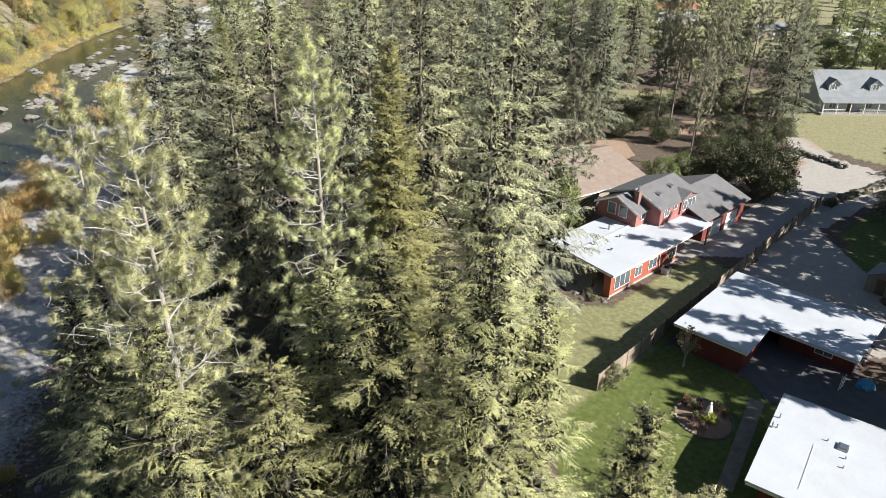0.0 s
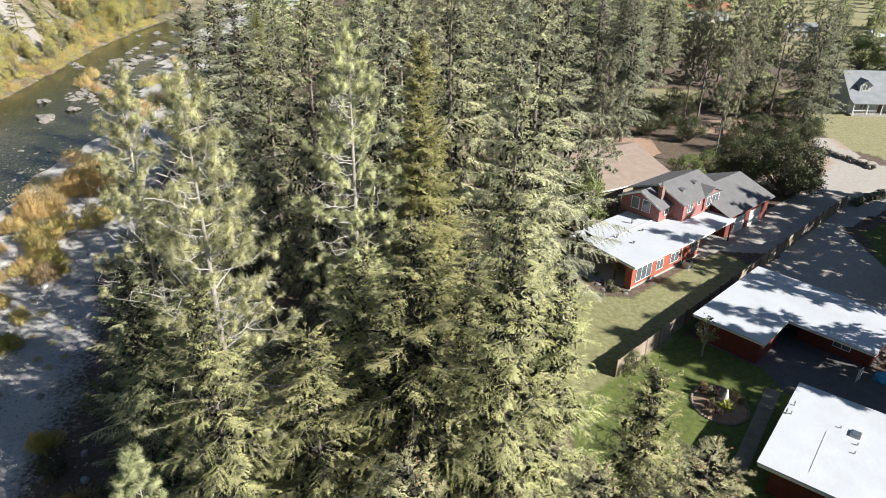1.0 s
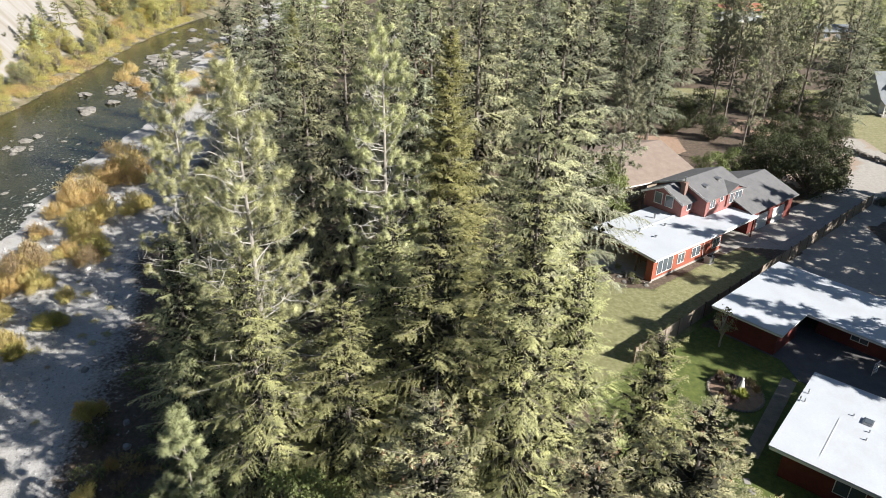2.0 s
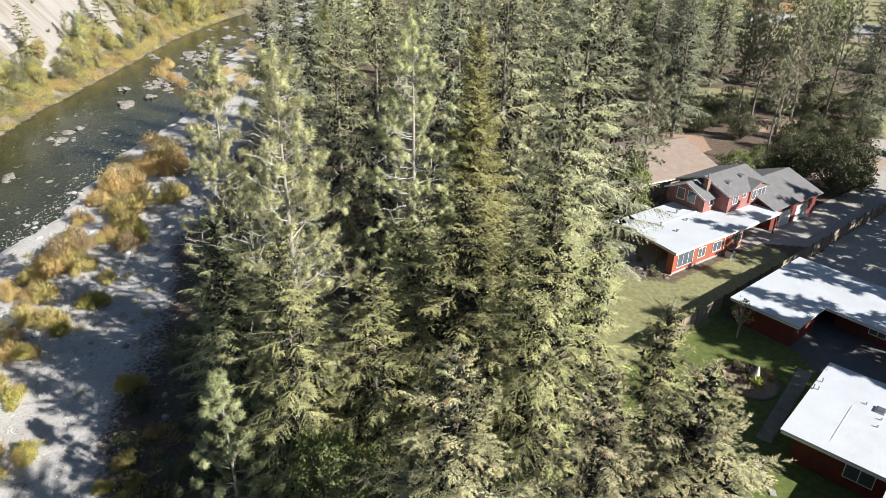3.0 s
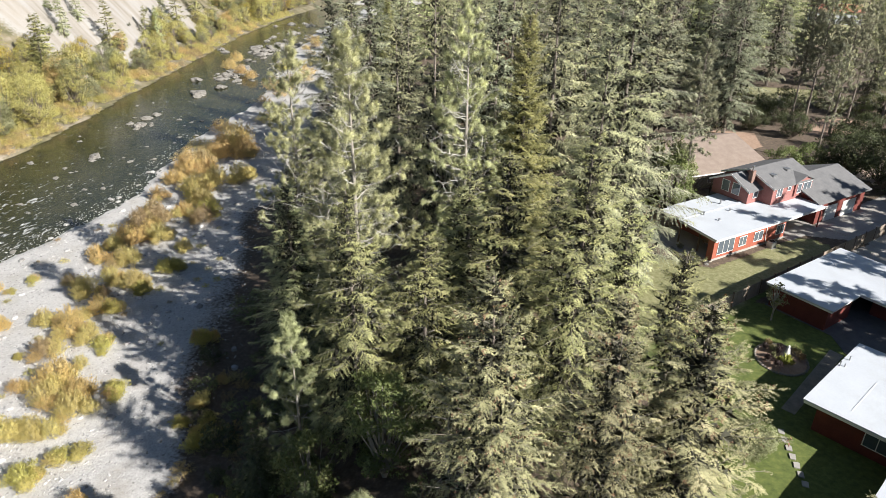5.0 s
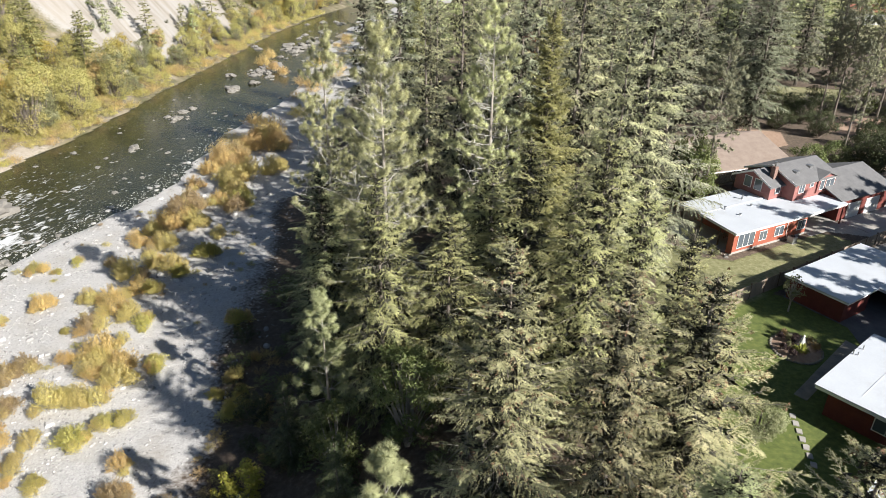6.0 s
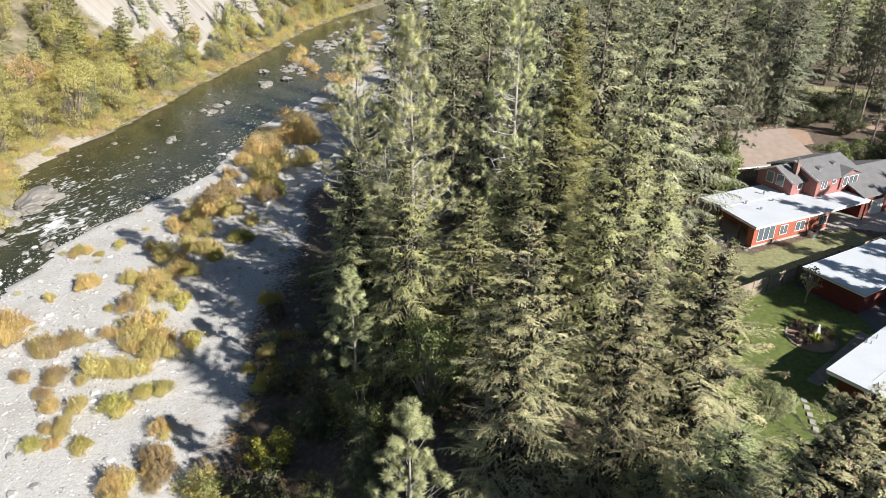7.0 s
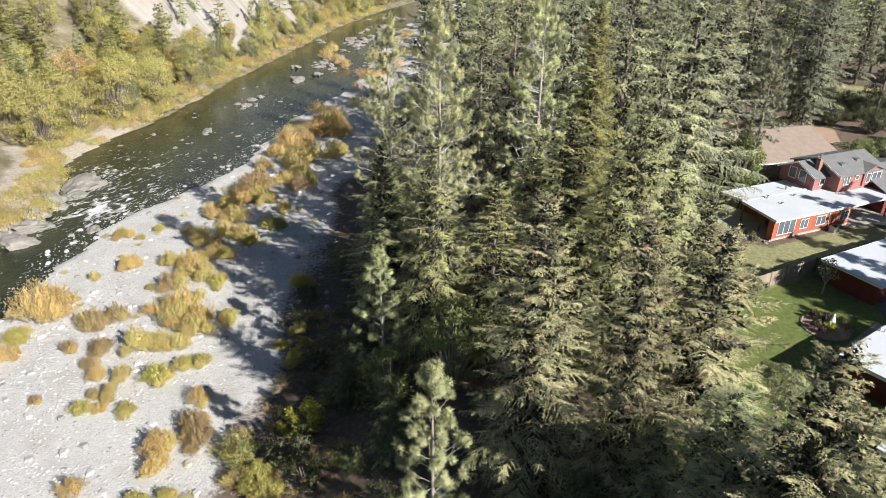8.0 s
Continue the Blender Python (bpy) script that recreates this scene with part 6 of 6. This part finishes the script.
def dry_wall(name, line, n, r, label):
    h = thing(name, pose(line[0][0], line[0][1], GROUND), label, "stone wall")
    pts = [Vector((x - line[0][0], y - line[0][1])) for x, y in line]
    me = [rock_mesh(51 + k, 2, 0.4, 0.75) for k in range(3)]
    for m in me:
        m.materials[0] = STONE
    for k in range(n):
        t = k / (n - 1) * (len(pts) - 1)
        i = min(int(t), len(pts) - 2)
        p = pts[i].lerp(pts[i + 1], t - i)
        for lay in range(2):
            s = r * rw.uniform(0.7, 1.2) * (1 - 0.2 * lay)
            st = new("stone", me[rw.randrange(3)])
            st.parent = h
            st.matrix_local = pose(p.x + rw.uniform(-0.25, 0.25), p.y + rw.uniform(-0.25, 0.25), s * 0.35 + lay * r * 0.75, rw.uniform(-15, 15), rw.uniform(-15, 15), rw.uniform(0, 360)) @ Matrix.Diagonal((s * 1.3, s, s * 0.8, 1))


dry_wall("stone_wall", [(57.0, 113.5), (59.5, 110.0), (62.3, 104.5)], 22, 0.5, "low dry wall of grey field stones beside the drive")
dry_wall("stone_wall", [(51.5, 88.6), (56.0, 91.5), (60.5, 94.2), (66.0, 98.5)], 34, 0.5, "long curving row of stacked field stones along the drive")
for k in range(9):
    t = k / 8
    plant("wall_shrub", UNDER[k % 2], 51.5 + 12 * t + rw.uniform(-0.5, 0.5), 87.8 + 8.2 * t, rw.uniform(0.3, 0.5), rw.uniform(0, 360), "low green shrub growing along the stone wall", "shrub", "wall shrubs", sink=0.02, parts=("stem_tuft", "foliage"))


def shed():
    h = thing("garden_shed", pose(46.0, 62.2, GROUND, 0, 0, 42), "small grey weathered shed beside the drive", "shed")
    part("wall", gable_wall(0, 3.6, 0, 2.8, 0, 1.9, 2.6), FENCE, h)
    part("roof", gable_roof(0, 3.6, 0, 2.8, 1.92, 2.64, 0.25, 0.08), BLUE_SHINGLE, h)
    part("door", boxes((-0.03, 0.0, 0.9, 1.8, 0.02, 1.8)), WOOD, h)


shed()


def yard_things():
    # air conditioner by the red house
    m = pose(15.97, 60.56, GROUND) @ Matrix.Rotation(math.atan2(0.688, 0.726), 4, "Z")
    h = thing("air_conditioner", m @ pose(9.3, -0.55, 0.0), "grey outdoor air conditioning unit beside the red wall", "air conditioner")
    part("housing", boxes((0, 0.85, -0.4, 0.4, 0.05, 0.85), bevel=0.03), METAL, h)
    part("fan_guard", tube(bmesh.new(), [(0.42, 0, 0.85), (0.42, 0, 0.9)], [0.3, 0.28], 16), DARK, h)
    part("pad", boxes((-0.08, 0.93, -0.5, 0.48, -0.05, 0.05)), CONCRETE, h)
    # porch furniture and driftwood
    h = thing("porch_bench", m @ pose(3.4, 2.6, 0.06, 0, 0, 90), "plain wooden bench under the porch roof", "bench")
    part("seat", boxes((0, 1.5, 0, 0.4, 0.4, 0.45), bevel=0.01), WOOD, h)
    part("backrest", boxes((0, 1.5, 0.36, 0.4, 0.45, 0.85)), WOOD, h)
    for x in (0.08, 1.36):
        for y in (0.03, 0.31):
            part("leg", boxes((x, x + 0.06, y, y + 0.06, 0, 0.4)), WOOD, h)
    for k, (x, y, a, l) in enumerate(((-1.2, 2.6, 30, 1.8), (-0.6, 1.0, 100, 1.4), (-1.7, 4.2, 70, 1.2), (0.2, 0.3, 160, 0.9))):
        bm = tube(bmesh.new(), [(0, 0, 0.1), (l * 0.4, 0.08, 0.16), (l * 0.8, -0.05, 0.12), (l, 0.05, 0.2)], [0.11, 0.12, 0.09, 0.04], 7)
        bm = tube(bm, [(l * 0.4, 0.08, 0.18), (l * 0.5, 0.3, 0.4), (l * 0.45, 0.45, 0.55)], [0.06, 0.045, 0.02], 6)
        ob = part("driftwood", bm, BARK_PALE, None)
        ob.matrix_world = m @ pose(x, y, 0.0, 0, 0, a)
        tagged(ob, "bleached branching piece of driftwood beside the porch", "driftwood", "porch driftwood")
    for x, y, r in ((-0.9, 1.8, 0.35), (-1.5, 3.3, 0.3), (-0.4, 3.6, 0.28), (-2.0, 2.2, 0.25), (-1.0, 5.0, 0.35), (-0.7, 0.2, 0.22)):
        p = m @ Vector((x, y, 0))
        boulder(p.x, p.y, r, GROUND, 1.2, "field stone edging the porch garden", "porch stones")
    for x, y in ((-0.6, 2.4), (-1.3, 1.2), (-0.3, 4.6)):
        p = m @ Vector((x, y, 0))
        tuft("porch_plant", p.x, p.y, 0.5, OLIVE, "low green plant in the porch garden", 0.0)
    # blue tarpaulin thrown over a heap by the carport
    bm = bmesh.new()
    bmesh.ops.create_icosphere(bm, subdivisions=3, radius=1)
    for v in bm.verts:
        v.co *= 1 + 0.25 * noise.noise(v.co * 2.3)
        v.co.x *= 0.8
        v.co.y *= 0.6
        v.co.z = max(v.co.z, -0.05) * 0.8
    tarp = part("tarpaulin", bm, surface("blue_tarpaulin", (0.03, 0.22, 0.42), (0.07, 0.34, 0.55), 3.0, 0.4, 10.0), None)
    tarp.matrix_world = pose(35.2, 47.0, GROUND + 0.05)
    tagged(tarp, "bright blue tarpaulin covering a heap by the carport", "tarpaulin")
    # white trellis
    h = thing("trellis", pose(32.6, 46.4, GROUND + 0.05, 0, 0, 40), "leaning white wooden trellis in the paved court", "trellis")
    for x in (0, 0.4, 0.8):
        part("upright", boxes((x, x + 0.05, 0, 0.04, 0, 1.3)), WHITE_TRIM, h)
    for z in (0.25, 0.6, 0.95, 1.25):
        part("slat", boxes((0, 0.85, -0.04, 0.0, z, z + 0.05)), WHITE_TRIM, h)
    # pergola between the red house and its neighbour
    h = thing("pergola", m @ pose(10.5, 12.4, 0), "low slatted brown pergola behind the red house", "pergola")
    for x in (0, 6.0):
        for y in (0, 2.2):
            part("post", boxes((x, x + 0.12, y, y + 0.12, 0, 2.9)), WOOD, h)
    for y in (0, 2.2):
        part("beam", boxes((-0.2, 6.3, y, y + 0.1, 2.9, 3.05)), WOOD, h)
    for k in range(16):
        part("slat", boxes((k * 0.4, k * 0.4 + 0.18, -0.3, 2.6, 3.05, 3.1)), WOOD, h)


yard_things()


def snag(x, y, hgt, label):
    rng = np.random.default_rng(int(hgt * 100))
    line = trunk_line(rng, hgt, 0.012)
    paths, radii = [], []
    s = np.linspace(0, 1, 5)
    for k in range(26):
        z = hgt * rng.uniform(0.3, 0.98)
        az = rng.uniform(0, math.tau)
        L = rng.uniform(0.5, 2.2)
        b = on_trunk(line, z)
        d = np.array([math.cos(az), math.sin(az), rng.uniform(-0.35, 0.25)])
        paths.append(b + np.outer(s, d * L) - np.outer(s ** 2, [0, 0, 0.25 * L]))
        radii.append((0.02 * L + 0.012) * (1 - 0.8 * s))
    tr = tubes_np(line[None], (0.011 * hgt * (1.02 - line[:, 2] / hgt) + 0.03)[None], 9)
    me = fast_mesh("dead_tree", np.concatenate([tr, tubes_np(paths, radii, 4)]), 4, BARK_PALE)
    ob = new("dead_tree", me)
    ob.matrix_world = pose(x, y, float(land(x, y)) - 0.2)
    tagged(ob, label, "dead tree", "dead trees")


snag(-15.1, 52.7, 19.0, "bare grey dead trunk with broken limbs among the firs")
snag(-5.6, 19.0, 9.0, "bleached bare dead tree in a gap of the grove")
snag(34.2, 125.0, 6.0, "broken grey stump of a dead tree behind the houses")


# ---- distant houses ----
def far_house(x, y, w, d, hgt, turn, wall_mat, roof_mat, label):
    h = thing("distant_house", pose(x, y, GROUND, 0, 0, turn), label, "house", "distant houses")
    part("wall", gable_wall(0, w, 0, d, 0, hgt, hgt + d * 0.2), wall_mat, h)
    part("roof", gable_roof(0, w, 0, d, hgt + 0.05, hgt + d * 0.2 + 0.05, 0.6), roof_mat, h)
    for k in range(int(w / 4)):
        window(h, pose(1.5 + k * 4, -0.03, 1.0), 1.3, 1.2, 1)
    part("door", boxes((w * 0.55, w * 0.55 + 0.95, -0.05, 0.0, 0, 2.05)), WHITE_TRIM, h)


RUST_ROOF = surface("rust_red_roof", (0.265, 0.101, 0.062), (0.374, 0.172, 0.109), 1.0, 0.8, 8.0)
far_house(76, 276, 16, 10, 4.5, 5, PALE_WALL, RUST_ROOF, "distant pale house with a rust-red roof")
far_house(122, 228, 26, 8, 3.0, -8, PALE_WALL, WHITE_ROOF, "long low distant building with a white roof")
far_house(98, 236, 12, 8, 3.0, 12, TAN_WALL, BLUE_SHINGLE, "small distant house with a grey roof")
far_house(140, 262, 14, 9, 3.2, -4, BRICK_WALL, GREY_SHINGLE, "distant red-walled house among trees")
far_house(-3.5, 56.5, 5, 4, 2.3, 35, TAN_WALL, GREY_SHINGLE, "small tan outbuilding hidden among the firs")
